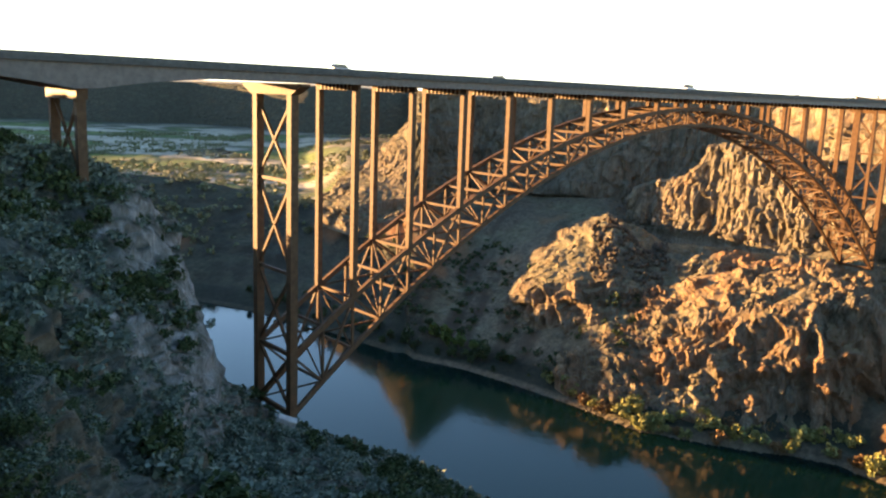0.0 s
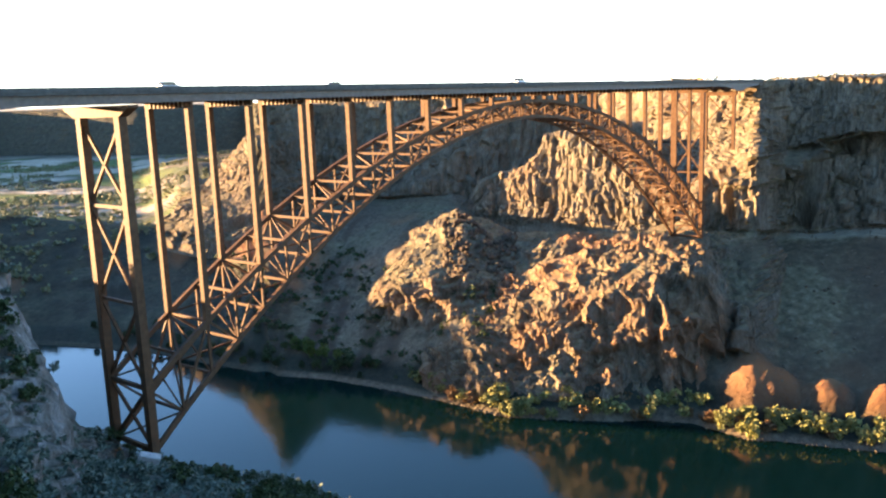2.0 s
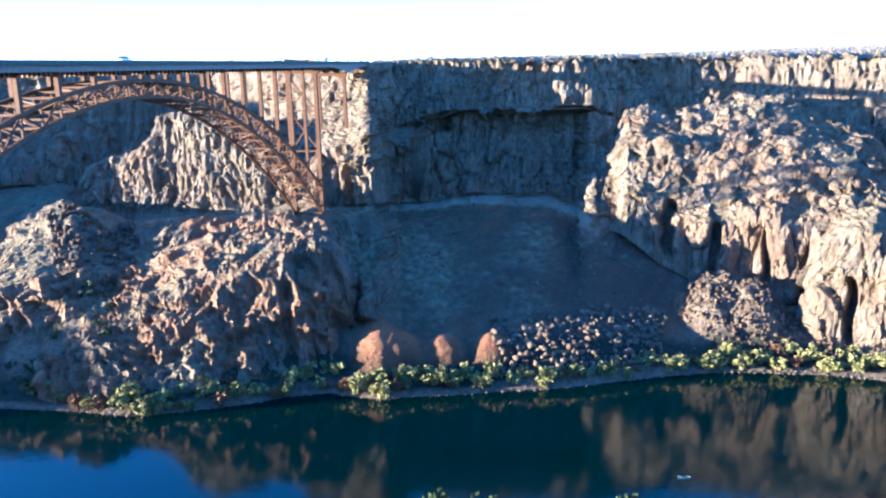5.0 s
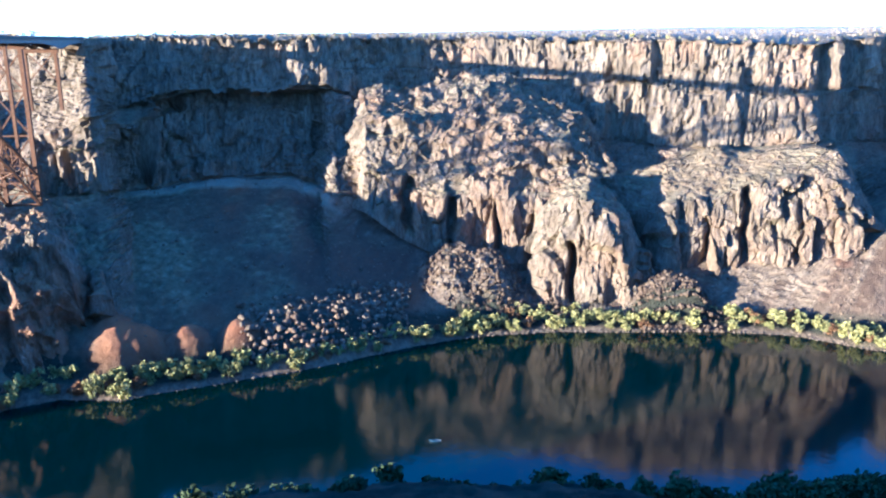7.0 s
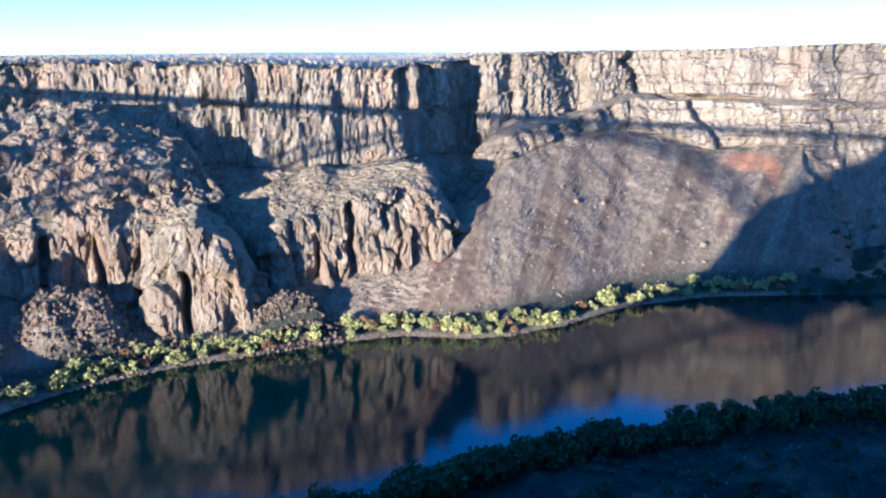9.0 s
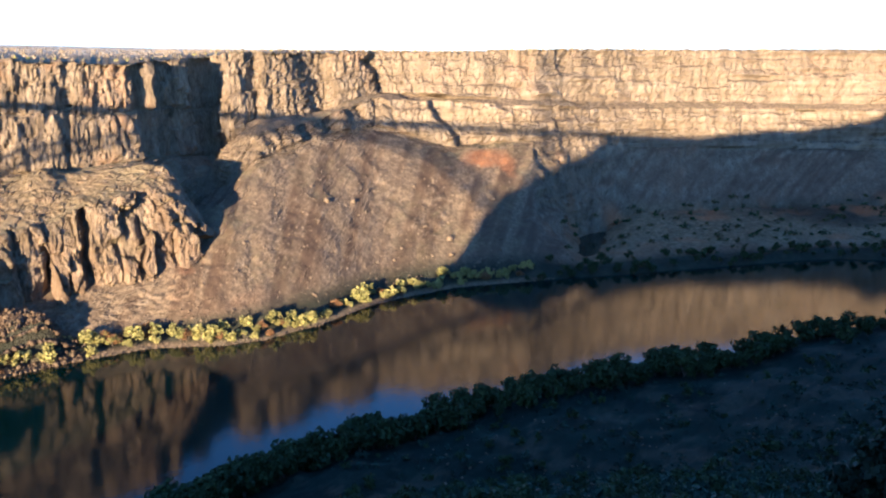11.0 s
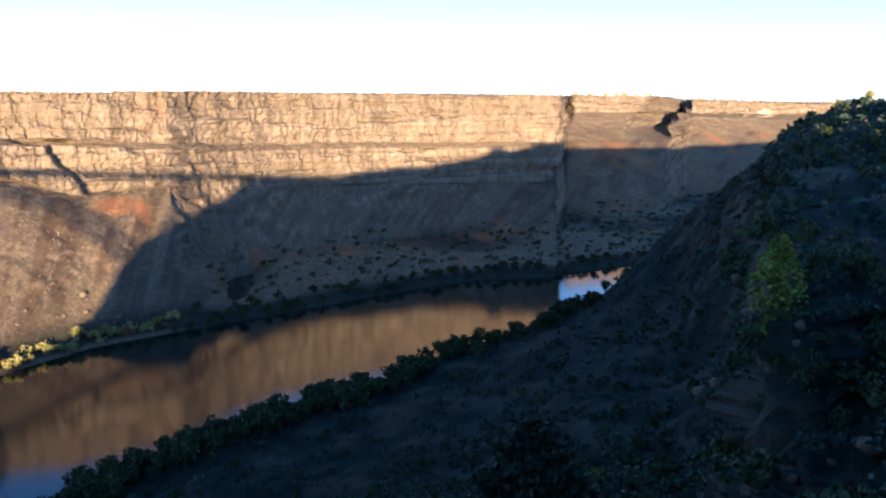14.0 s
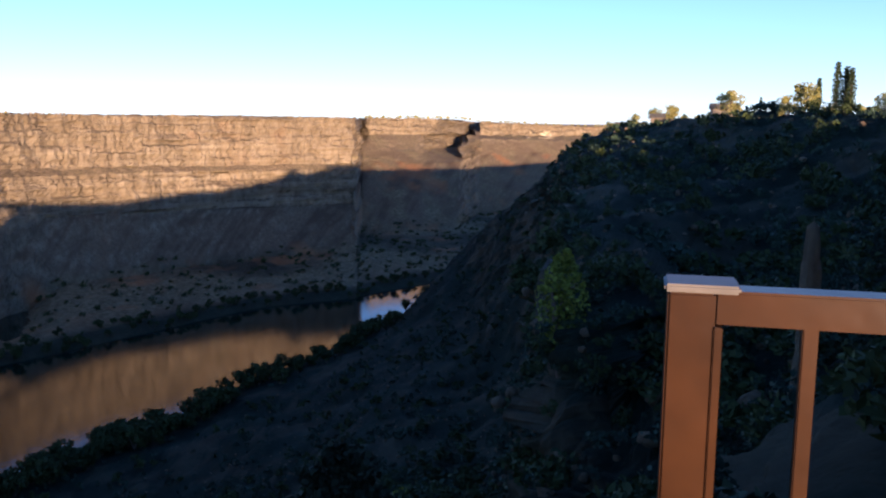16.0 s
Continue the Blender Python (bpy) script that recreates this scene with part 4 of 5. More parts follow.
# deck
D0, D1 = -120.0, 380.0
beam("deck_slab", (D0, RIBS / 2, DECK - 0.3), (D1, RIBS / 2, DECK - 0.3), 22.0, 0.6, mat=CONCRETE)
for v in (-3.6, RIBS + 3.6):
    beam("parapet", (D0, v, DECK + 0.35), (D1, v, DECK + 0.35), 0.4, 0.9, mat=CONCRETE)
def girder(v, span_from, span_to, piers, deep, label=""):
    """A plate girder that deepens in curved haunches over its piers."""
    bm = bmesh.new()
    n = max(2, int((span_to - span_from) / 4))
    top, low = [], []
    for k in range(n + 1):
        u = span_from + (span_to - span_from) * k / n
        near = min(abs(u - p) for p in piers) if piers else 1e9
        z = DECK - 2.3 - deep * max(0.0, 1 - near / 32.0) ** 2
        top.append([bm.verts.new((u, v + s, DECK - 0.6)) for s in (-0.25, 0.25)])
        low.append([bm.verts.new((u, v + s, z)) for s in (-0.25, 0.25)])
    for k in range(n):
        for s in (0, 1):
            bm.faces.new((top[k][s], top[k + 1][s], low[k + 1][s], low[k][s]))
        bm.faces.new((low[k][0], low[k][1], low[k + 1][1], low[k + 1][0]))
    part("girder", bm, GIRDER, bridge, label)


GIRDER = make_steel("dark_girder_paint", (0.13, 0.10, 0.075))
for v in (-2.6, 4.5, 10.1, RIBS + 2.6):
    girder(v, D0, 0, [-42.5], 3.0)
    girder(v, 0, SPAN, [], 0)
    girder(v, SPAN, D1, [SPAN + 42.5], 3.0)
for side, w in ((1, -42.5), (-1, SPAN + 42.5)):
    pier = new("pier")
    pier.parent = bridge
    for v in (0.0, RIBS):
        beam("leg", (w, v, 112), (w, v, DECK - 4.8), 1.6, 1.6, pier)
    for s in (0, 1):
        beam("brace", (w, RIBS * s, 126), (w, RIBS * (1 - s), DECK - 6), 0.5, 0.5, pier)
    beam("cap", (w, -1.5, DECK - 5.9), (w, RIBS + 1.5, DECK - 5.9), 2.0, 2.0, pier)
# the footing of the near springing: a pale slab that leans on the slope
PALE_CONCRETE = make_steel("pale_concrete", (0.52, 0.50, 0.45), 0.9)
bm = bmesh.new()
bm_beam(bm, (-2.1, 0, 0), (2.1, 0, 0), 1.6, 4.8)
bmesh.ops.bevel(bm, geom=bm.edges[:], offset=0.15, segments=1, affect="EDGES")
where = bridge.matrix_world.inverted() @ Vector((-175 * math.sin(radians(10.6)), 175 * math.cos(radians(10.6)), 71.2))
bm.transform(Matrix.Translation(where) @ pose(0, 0, 0, 0, 0, -31) @ pose(0, 0, 0, 24, 20, 0))
part("footing", bm, PALE_CONCRETE, bridge, "pale concrete footing slab")
STAINED = make_steel("stained_concrete", (0.085, 0.078, 0.066), 0.95)
for v, u in ((RIBS, 0), (0, SPAN), (RIBS, SPAN)):
    bm = bmesh.new()
    bm_beam(bm, (u - 1.6, v, 66.5), (u + 1.6, v, 66.5), 3.0, 5.0)
    part("footing", bm, STAINED, bridge, "stained concrete footing block")

# ---- plants ----
def make_leaf(name, dark, light, rough=0.7):
    m, t, b = material(name, rough)
    geo = t.nodes.new("ShaderNodeNewGeometry")
    info = t.nodes.new("ShaderNodeObjectInfo")
    add = t.nodes.new("ShaderNodeMath")
    add.operation = "MULTIPLY_ADD"
    add.inputs[1].default_value = 0.6
    t.links.new(geo.outputs["Random Per Island"], add.inputs[0])
    half = t.nodes.new("ShaderNodeMath")
    half.operation = "MULTIPLY"
    half.inputs[1].default_value = 0.4
    t.links.new(info.outputs["Random"], half.inputs[0])
    t.links.new(half.outputs[0], add.inputs[2])
    colour = ramp(t, add.outputs[0], [(0.0, dark), (0.55, tuple((p + q) / 2 for p, q in zip(dark, light))), (1.0, light)])
    t.links.new(colour, b.inputs["Base Color"])
    b.inputs["Specular IOR Level"].default_value = 0.2
    return m


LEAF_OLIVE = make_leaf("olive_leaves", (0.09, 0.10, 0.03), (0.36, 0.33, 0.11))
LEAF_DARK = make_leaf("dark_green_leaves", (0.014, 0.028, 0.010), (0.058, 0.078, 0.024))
# sage tones darkened to put the eastern slope's shade into the leaves
LEAF_SHADED_SAGE = make_leaf("shaded_sage_leaves", (0.010, 0.024, 0.015), (0.042, 0.074, 0.050))
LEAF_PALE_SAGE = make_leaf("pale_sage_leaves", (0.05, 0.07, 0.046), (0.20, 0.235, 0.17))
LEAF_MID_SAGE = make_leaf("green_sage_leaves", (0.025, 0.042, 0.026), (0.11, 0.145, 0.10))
LEAF_RUST = make_leaf("russet_leaves", (0.10, 0.055, 0.025), (0.22, 0.125, 0.05))
LEAF_YELLOW = make_leaf("yellow_green_leaves", (0.07, 0.10, 0.012), (0.34, 0.37, 0.06))
# distance haze put into these leaves as paler, muted tones
LEAF_VALLEY = make_leaf("hazy_green_leaves", (0.09, 0.10, 0.045), (0.26, 0.26, 0.13))
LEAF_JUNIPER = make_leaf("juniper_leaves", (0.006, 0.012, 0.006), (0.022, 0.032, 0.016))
BARK = make_steel("grey_bark", (0.13, 0.10, 0.08), 0.9)
STONE = bpy.data.materials["canyon_ground"]


def leaf_cloud(rng, n, spread, leaf, lumps=14, base=0.25):
    """Quads of leaves in lumps over a crown; spread is (radius, height)."""
    rad, high = spread
    c = rng.normal(size=(lumps, 3))
    c /= np.linalg.norm(c, axis=1)[:, None]
    c *= rng.uniform(0.35, 0.85, (lumps, 1))
    centre = c * (rad, rad, high * 0.5) + (0, 0, high * (0.5 + base * 0.3))
    centre[:, 2] = np.maximum(centre[:, 2], high * 0.12)
    size = rng.uniform(0.22, 0.42, lumps) * rad
    if high > 3.5 * rad:      # a narrow upright crown
        h = (np.arange(lumps) + 0.5) / lumps
        centre = np.stack([np.cos(h * 97) * rad * 0.35, np.sin(h * 97) * rad * 0.35, high * (0.08 + 0.9 * h)], 1)
        size = rad * 0.75 * np.minimum(1, np.minimum(h * 5 + 0.3, (1 - h) * 2.2 + 0.15))
    k = rng.integers(0, lumps, n)
    p = rng.normal(size=(n, 3))
    p /= np.linalg.norm(p, axis=1)[:, None]
    p = centre[k] + p * (size[k] * rng.uniform(0.6, 1.05, n))[:, None] * (1, 1, 0.85)
    a = rng.normal(size=(n, 3))
    a /= np.linalg.norm(a, axis=1)[:, None]
    b = np.cross(a, rng.normal(size=(n, 3)))
    b /= np.linalg.norm(b, axis=1)[:, None]
    s = (leaf * rng.uniform(0.6, 1.3, n))[:, None]
    return np.stack([p - a * s, p - b * s * 0.6, p + a * s, p + b * s * 0.6], 1)


def quads_mesh(name, q, mat):
    n = len(q)
    me = bpy.data.meshes.new(name)
    me.vertices.add(n * 4)
    me.vertices.foreach_set("co", q.reshape(-1).astype(np.float32))
    me.loops.add(n * 4)
    me.loops.foreach_set("vertex_index", np.arange(n * 4, dtype=np.int32))
    me.polygons.add(n)
    me.polygons.foreach_set("loop_start", np.arange(0, n * 4, 4, dtype=np.int32))
    me.update(calc_edges=True)
    me.materials.append(mat)
    return me


def make_plant(name, seed, n, rad, high, leaf, mat, label, category, group, stems=3, lumps=14):
    rng = np.random.default_rng(seed)
    ob = new(name)
    tagged(ob, label, category, group)
    bm = bmesh.new()
    for i in range(stems):
        ang = 6.28 * i / stems + rng.uniform(0, 1)
        lean = rad * 0.35 * (i > 0)
        a, b = Vector((0, 0, -0.6)), Vector((math.cos(ang) * lean, math.sin(ang) * lean, high * 0.45))
        c = b + Vector((math.cos(ang) * lean * 0.6, math.sin(ang) * lean * 0.6, high * 0.25))
        w = high * 0.03 + 0.06
        for p, q, w0, w1 in ((a, b, w, w * 0.65), (b, c, w * 0.65, w * 0.3)):
            ring = [[bm.verts.new(m + Vector((math.cos(k * 1.0472) * r, math.sin(k * 1.0472) * r, 0))) for k in range(6)] for m, r in ((p, w0), (q, w1))]
            for k in range(6):
                bm.faces.new((ring[0][k], ring[0][(k + 1) % 6], ring[1][(k + 1) % 6], ring[1][k]))
    part("trunk", bm, BARK, ob)
    crown = new("crown", quads_mesh("crown", leaf_cloud(rng, n, (rad, high), leaf, lumps), mat))
    crown.parent = ob
    return ob


def ground_z(grid, x, y):
    """Height of the nearest point of a sheet."""
    d = (grid[..., 0] - x) ** 2 + (grid[..., 1] - y) ** 2
    return grid.reshape(-1, 3)[int(d.argmin()), 2]


def scatter_plants(kinds, spots, rng, first):
    for k, (x, y, z, s) in enumerate(spots):
        proto = kinds[int(rng.integers(0, len(kinds)))]
        m = pose(x, y, z, 0, 0, rng.uniform(0, 360)) @ Matrix.Diagonal((s * rng.uniform(0.85, 1.15), s * rng.uniform(0.85, 1.15), s, 1))
        ob = copy_thing(proto, Matrix())
        ob.matrix_basis = m


def drop(ob):
    for o in (*ob.children_recursive, ob):
        bpy.data.objects.remove(o)


rng = np.random.default_rng(4)
# willows and brush along the far bank
kinds = [make_plant("shore_shrub", 100 + i, 400, 3.6, 5.2, 0.56, LEAF_OLIVE, "olive-green bushy willow on the stony river bank", "shrub", "shrubs along the river bank") for i in range(4)]
kinds.append(make_plant("shore_shrub", 110, 420, 2.8, 3.6, 0.45, LEAF_RUST, "russet autumn bush on the stony river bank", "shrub", "shrubs along the river bank"))
spots = []
for az in np.arange(-8, -104, -0.33):
    a = az + rng.uniform(-0.2, 0.2)
    r, _ = along(SHORE, np.array([a]))
    if rng.uniform() < 0.85:
        f = rng.uniform(0.0 if a > -32 else 0.12, 1.15)
        spots.append((*polar(np.array([a]), r + 12 * f, 0)[0][:2], 3.3 * f - 0.1, rng.uniform(0.65, 1.6)))
scatter_plants(kinds, spots, rng, 0)
for k in kinds:
    drop(k)
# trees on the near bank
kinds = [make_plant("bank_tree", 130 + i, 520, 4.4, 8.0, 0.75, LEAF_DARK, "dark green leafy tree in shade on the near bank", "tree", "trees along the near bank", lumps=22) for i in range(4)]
spots = []
for az in np.arange(-35, -134, -0.6):
    for row in range(1 if az > -75 else 2):
        a = az + rng.uniform(-0.4, 0.4)
        r0, r1 = (np.interp(-a, -np.array(S_AZ), S_LINE[k]) for k in (5, 6))
        f = rng.uniform(0.2, 1.0)
        r = r1 * (0.9 + 0.09 * f)
        x, y = polar(np.array([a]), np.array([r]), 0)[0][:2]
        spots.append((x, y, max(0.3, ground_z(SOUTH[::3, ::2], x, y)) - 0.2, rng.uniform(0.6, 1.35) * (1.0 if az > -75 else 1.08)))
scatter_plants(kinds, spots, rng, 0)
for k in kinds:
    drop(k)


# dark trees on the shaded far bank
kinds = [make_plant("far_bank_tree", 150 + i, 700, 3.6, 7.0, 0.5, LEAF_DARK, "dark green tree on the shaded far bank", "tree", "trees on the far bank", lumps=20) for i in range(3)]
spots = []
for az in np.arange(13, -5.2, -0.55):
    a = az + rng.uniform(-0.2, 0.2)
    r, _ = along(SHORE, np.array([a]))
    f = rng.uniform(0.4, 2.6)
    x, y = polar(np.array([a]), r + 12 * f, 0)[0][:2]
    spots.append((x, y, ground_z(NORTH[:60:2, ::2], x, y) - 0.3, rng.uniform(0.5, 1.0) * (1.3 if -4 < a < 0 else 1)))
scatter_plants(kinds, spots, rng, 0)
for k in kinds:
    drop(k)


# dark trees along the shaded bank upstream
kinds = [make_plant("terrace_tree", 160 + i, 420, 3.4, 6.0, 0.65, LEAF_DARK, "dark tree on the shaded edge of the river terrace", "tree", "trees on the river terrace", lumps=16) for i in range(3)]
spots = []
for az in np.arange(-104, -143, -0.42):
    a = az + rng.uniform(-0.2, 0.2)
    r, _ = along(SHORE, np.array([a]))
    f = rng.uniform(0.0, 2.4)
    x, y = polar(np.array([a]), r + 12 * f, 0)[0][:2]
    spots.append((x, y, ground_z(NORTH[:60:2, ::2], x, y) - 0.3, rng.uniform(0.5, 1.25)))
scatter_plants(kinds, spots, rng, 0)
for k in kinds:
    drop(k)


# ---- brush and distant woods, too many to count ----
def brush(name, label, points, sizes, leaf, per, mat, seed):
    rng = np.random.default_rng(seed)
    forms = [leaf_cloud(rng, per, (1.0, 1.1), 1.0, 7) for _ in range(12)]
    out = []
    for p, s in zip(points, sizes):
        q = forms[int(rng.integers(0, 12))]
        mid = q.mean(1, keepdims=True)
        out.append((mid + (q - mid) * leaf / 1.0) * (s * rng.uniform(0.8, 1.3), s * rng.uniform(0.8, 1.3), s) + p)
    ob = new(name, quads_mesh(name, np.concatenate(out), mat))
    return tagged(ob, label, "brush", kind="stuff")


def pick(grid, mask, n, rng):
    """Random places on a sheet, spread by area."""
    area = np.linalg.norm(np.cross(np.gradient(grid, axis=0), np.gradient(grid, axis=1)), axis=-1)
    w = (area * mask).reshape(-1)
    i = rng.choice(w.size, n, p=w / w.sum())
    return grid.reshape(-1, 3)[i] + rng.normal(size=(n, 3)) * (0.5, 0.5, 0)


sx, sy, sz = SOUTH[..., 0], SOUTH[..., 1], SOUTH[..., 2]
sr, saz = np.hypot(sx, sy), np.degrees(np.arctan2(-sx, sy))
slope_s = np.abs(normals(SOUTH)[..., 2])
near_west = (saz > -4) & (saz < 32) & (sr > 25) & (sr < 205) & (sz > 4)
near_east = (((saz < -90) | (saz > 175)) & (sr > 85) & (sr < 700) & (sz > 4))
weight = (0.15 + SOUTH_VEG) * np.clip((slope_s - 0.2) * 3, 0, 1)
open_west = near_west * (0.15 + SOUTH_VEG) * np.clip((slope_s - 0.5) * 4, 0.02, 1)
close_by = sr < 80
pts = pick(SOUTH, open_west * ~close_by / np.maximum(sr, 50), 4400, rng)
brush("sagebrush", "grey-green sagebrush covering the shaded rocky slope", pts, rng.uniform(0.6, 1.9, len(pts)), 0.29, 32, LEAF_PALE_SAGE, 6)
pts = pick(SOUTH, open_west * close_by / np.maximum(sr, 30), 1200, rng)
brush("sagebrush", "grey-green sagebrush close below the lookout", pts, rng.uniform(0.4, 1.3, len(pts)), 0.13, 88, LEAF_MID_SAGE, 17)
clump = np.clip(fbm(sx / 22, sy / 22, sz / 22, 3, 95) * 4 + 0.3, 0.02, 1)
pts = pick(SOUTH, open_west * ~close_by * clump, 700, rng)
brush("dark_brush", "dark green bushes in the gullies of the slope", pts, rng.uniform(1.2, 3.0, len(pts)), 0.17, 130, LEAF_DARK, 7)
pts = pick(SOUTH, open_west * close_by * clump, 160, rng)
brush("dark_brush", "dark green bushes close below the lookout", pts, rng.uniform(0.7, 1.8, len(pts)), 0.08, 360, LEAF_DARK, 18)
mid_east = near_east & (sr < 210)
for where, n_sage, n_dark, fine, seed in ((near_east & ~mid_east, 3600, 600, 1.0, 8), (mid_east, 2500, 520, 0.6, 19)):
    pts = pick(SOUTH, where * weight / np.maximum(sr, 60), n_sage, rng)
    brush("sagebrush", "grey-green sagebrush covering the shaded rocky slope", pts, rng.uniform(0.5, 2.0, len(pts)), 0.36 * fine, int(26 / fine ** 1.3), LEAF_SHADED_SAGE, seed)
    pts = pick(SOUTH, where * weight / np.maximum(sr, 60), n_dark, rng)
    brush("dark_brush", "dark green bushes in the gullies of the slope", pts, rng.uniform(1.2, 3.2, len(pts)), 0.26 * fine, int(70 / fine ** 1.4), LEAF_DARK, seed + 1)
close_east = (saz < -95) & (saz > -168) & (sr > 9) & (sr <= 90)
pts = pick(SOUTH, close_east * weight / np.maximum(sr, 15), 2100, rng)
brush("sagebrush", "grey-green sagebrush covering the shaded rocky slope", pts, rng.uniform(0.35, 1.2, len(pts)), 0.18, 55, LEAF_SHADED_SAGE, 13)
pts = pick(SOUTH, close_east * weight * (sr > 20) / np.maximum(sr, 30), 420, rng)
brush("dark_brush", "dark green bushes in the gullies of the slope", pts, rng.uniform(0.8, 2.2, len(pts)), 0.13, 190, LEAF_DARK, 14)
waz = np.broadcast_to(wall_az[None, :], NORTH.shape[:2])
nr = np.hypot(NORTH[..., 0], NORTH[..., 1])
wood = (waz > 3) & (nr > 500) & (nr < 2200) & (NORTH[..., 2] > 2) & (NORTH[..., 2] < 60)
patch = np.clip(fbm(NORTH[..., 0] / 120, NORTH[..., 1] / 120, 0, 3, 91) * 3 + 0.1, 0, 1)
pts = pick(NORTH, wood * patch, 3800, rng)
brush("far_woods", "scattered green trees on the distant valley floor", pts, rng.uniform(2, 5, len(pts)), 0.36, 26, LEAF_VALLEY, 10)
low = (waz < 6) & (waz > -14) & (nr < 640) & (NORTH[..., 2] > 2) & (NORTH[..., 2] < 45)
pts = pick(NORTH, low * 1.0, 260, rng)
brush("bank_brush", "dark green brush on the shaded far bank", pts, rng.uniform(1.5, 4, len(pts)), 0.2, 70, LEAF_DARK, 11)
flats = (waz < -106) & (NORTH[..., 2] > 1) & (NORTH[..., 2] < 22) & (nr < 1300)
pts = pick(NORTH, flats * 1.0, 900, rng)
brush("terrace_brush", "dark brush and small trees on the shaded river terrace", pts, rng.uniform(1.0, 4.0, len(pts)), 0.28, 40, LEAF_DARK, 12)


plateau_grass = make_leaf("straw_grass", (0.16, 0.13, 0.08), (0.34, 0.285, 0.195))
top = (waz < 2) & (waz > -113) & (NORTH[..., 2] > 140) & (nr < 1500)
pts = pick(NORTH, top / np.maximum(nr, 300), 8000, rng)
pts[:, :2] += rng.normal(size=(len(pts), 2)) * 14
brush("dry_grass", "pale straw-coloured grass clumps on the plain above the rim", pts - (0, 0, 0.2), rng.uniform(0.7, 1.8, len(pts)), 0.55, 7, plateau_grass, 15)


# ---- loose rock ----
def rubble(name, label, points, sizes, seed, pale=0.65, dark=0.0):
    rng = np.random.default_rng(seed)
    g = (1 + 5 ** 0.5) / 2
    base = np.array([(-1, g, 0), (1, g, 0), (-1, -g, 0), (1, -g, 0), (0, -1, g), (0, 1, g), (0, -1, -g), (0, 1, -g), (g, 0, -1), (g, 0, 1), (-g, 0, -1), (-g, 0, 1)]) / 1.9
    tri = np.array([(0, 11, 5), (0, 5, 1), (0, 1, 7), (0, 7, 10), (0, 10, 11), (1, 5, 9), (5, 11, 4), (11, 10, 2), (10, 7, 6), (7, 1, 8), (3, 9, 4), (3, 4, 2), (3, 2, 6), (3, 6, 8), (3, 8, 9), (4, 9, 5), (2, 4, 11), (6, 2, 10), (8, 6, 7), (9, 8, 1)])
    n = len(points)
    v = base[None] * rng.uniform(0.65, 1.2, (n, 12, 1)) * rng.uniform(0.6, 1.3, (n, 1, 3)) * np.asarray(sizes)[:, None, None] * 0.5
    v = v + np.asarray(points)[:, None, :]
    f = tri[None] + (np.arange(n) * 12)[:, None, None]
    me = bpy.data.meshes.new(name)
    me.vertices.add(n * 12)
    me.vertices.foreach_set("co", v.reshape(-1).astype(np.float32))
    me.loops.add(n * 60)
    me.loops.foreach_set("vertex_index", f.reshape(-1).astype(np.int32))
    me.polygons.add(n * 20)
    me.polygons.foreach_set("loop_start", np.arange(0, n * 60, 3, dtype=np.int32))
    me.update(calc_edges=True)
    layer = me.attributes.new("cliff", "FLOAT", "POINT")
    layer.data.foreach_set("value", np.repeat(np.clip(rng.normal(pale, 0.2, n), 0, 1), 12).astype(np.float32))
    layer = me.attributes.new("streak_shade", "FLOAT", "POINT")
    layer.data.foreach_set("value", np.full(n * 12, dark, np.float32))
    me.materials.append(TERRAIN)
    return tagged(new(name, me), label, "rocks", kind="stuff")


field = (waz < -39.5) & (waz > -51.5) & (NORTH[..., 2] > 4) & (nr - np.interp(-waz, -np.array(AZ), [q[0] for q in SHORE]) < 44)
pts = pick(NORTH, field * 1.0, 460, rng)
rubble("boulder_field", "pale fallen basalt boulders piled above the river bank", pts + (0, 0, 0.6), rng.uniform(1.4, 4.2, len(pts)), 21)
field = np.zeros(waz.shape)
for a, r, wide, high in HEAPS:
    c = polar(np.array([a]), np.array([float(r)]), 0)[0]
    field = np.maximum(field, np.clip(1.05 - np.hypot(NORTH[..., 0] - c[0], NORTH[..., 1] - c[1]) / wide, 0, 0.5))
pts = pick(NORTH, field, 2200, rng)
rubble("boulder_pile", "brown rock pile below the cliff", pts + (0, 0, 0.4), 0.8 + np.minimum(rng.exponential(0.7, len(pts)), 2.6), 22, 0.05, 0.8)
field = (waz < -10.8) & (waz > -15.5) & (NORTH[..., 2] > 38) & (NORTH[..., 2] < 76) & (nr < 500)
pts = pick(NORTH, field * 1.0, 420, rng)
rubble("boulder_heap", "heap of dark brown boulders below the butte", pts + (0, 0, 0.9), rng.uniform(1.6, 4.0, len(pts)), 25, 0.05, 0.9)
field = (waz < -7) & (waz > -103) & (NORTH[..., 2] > 5) & (NORTH[..., 2] < 95) & (np.abs(normals(NORTH)[..., 2]) > 0.72)
pts = pick(NORTH, field * 1.0, 8500, rng)
rubble("talus_rocks", "brown basalt rubble strewn over the talus slopes", pts + (0, 0, 0.1), 0.4 + rng.exponential(0.42, len(pts)), 23, 0.25)
field = (saz < -95) & (saz > -165) & (sr > 40) & (sr < 420) & (sz > 6)
pts = pick(SOUTH, field / np.maximum(sr, 50), 2600, rng)
rubble("slope_rocks", "grey rocks lying among the brush of the slope", pts + (0, 0, 0.1), np.minimum(0.3 + rng.exponential(0.6, len(pts)), 1.5), 26, 0.7)

spots = []
for az in np.arange(-3, -106, -0.06):
    r, _ = along(SHORE, np.array([az]))
    f = rng.uniform(-0.08, 0.3)
    spots.append((*polar(np.array([az]), r + 12 * f, 0)[0][:2], max(0.05, 3.2 * f)))
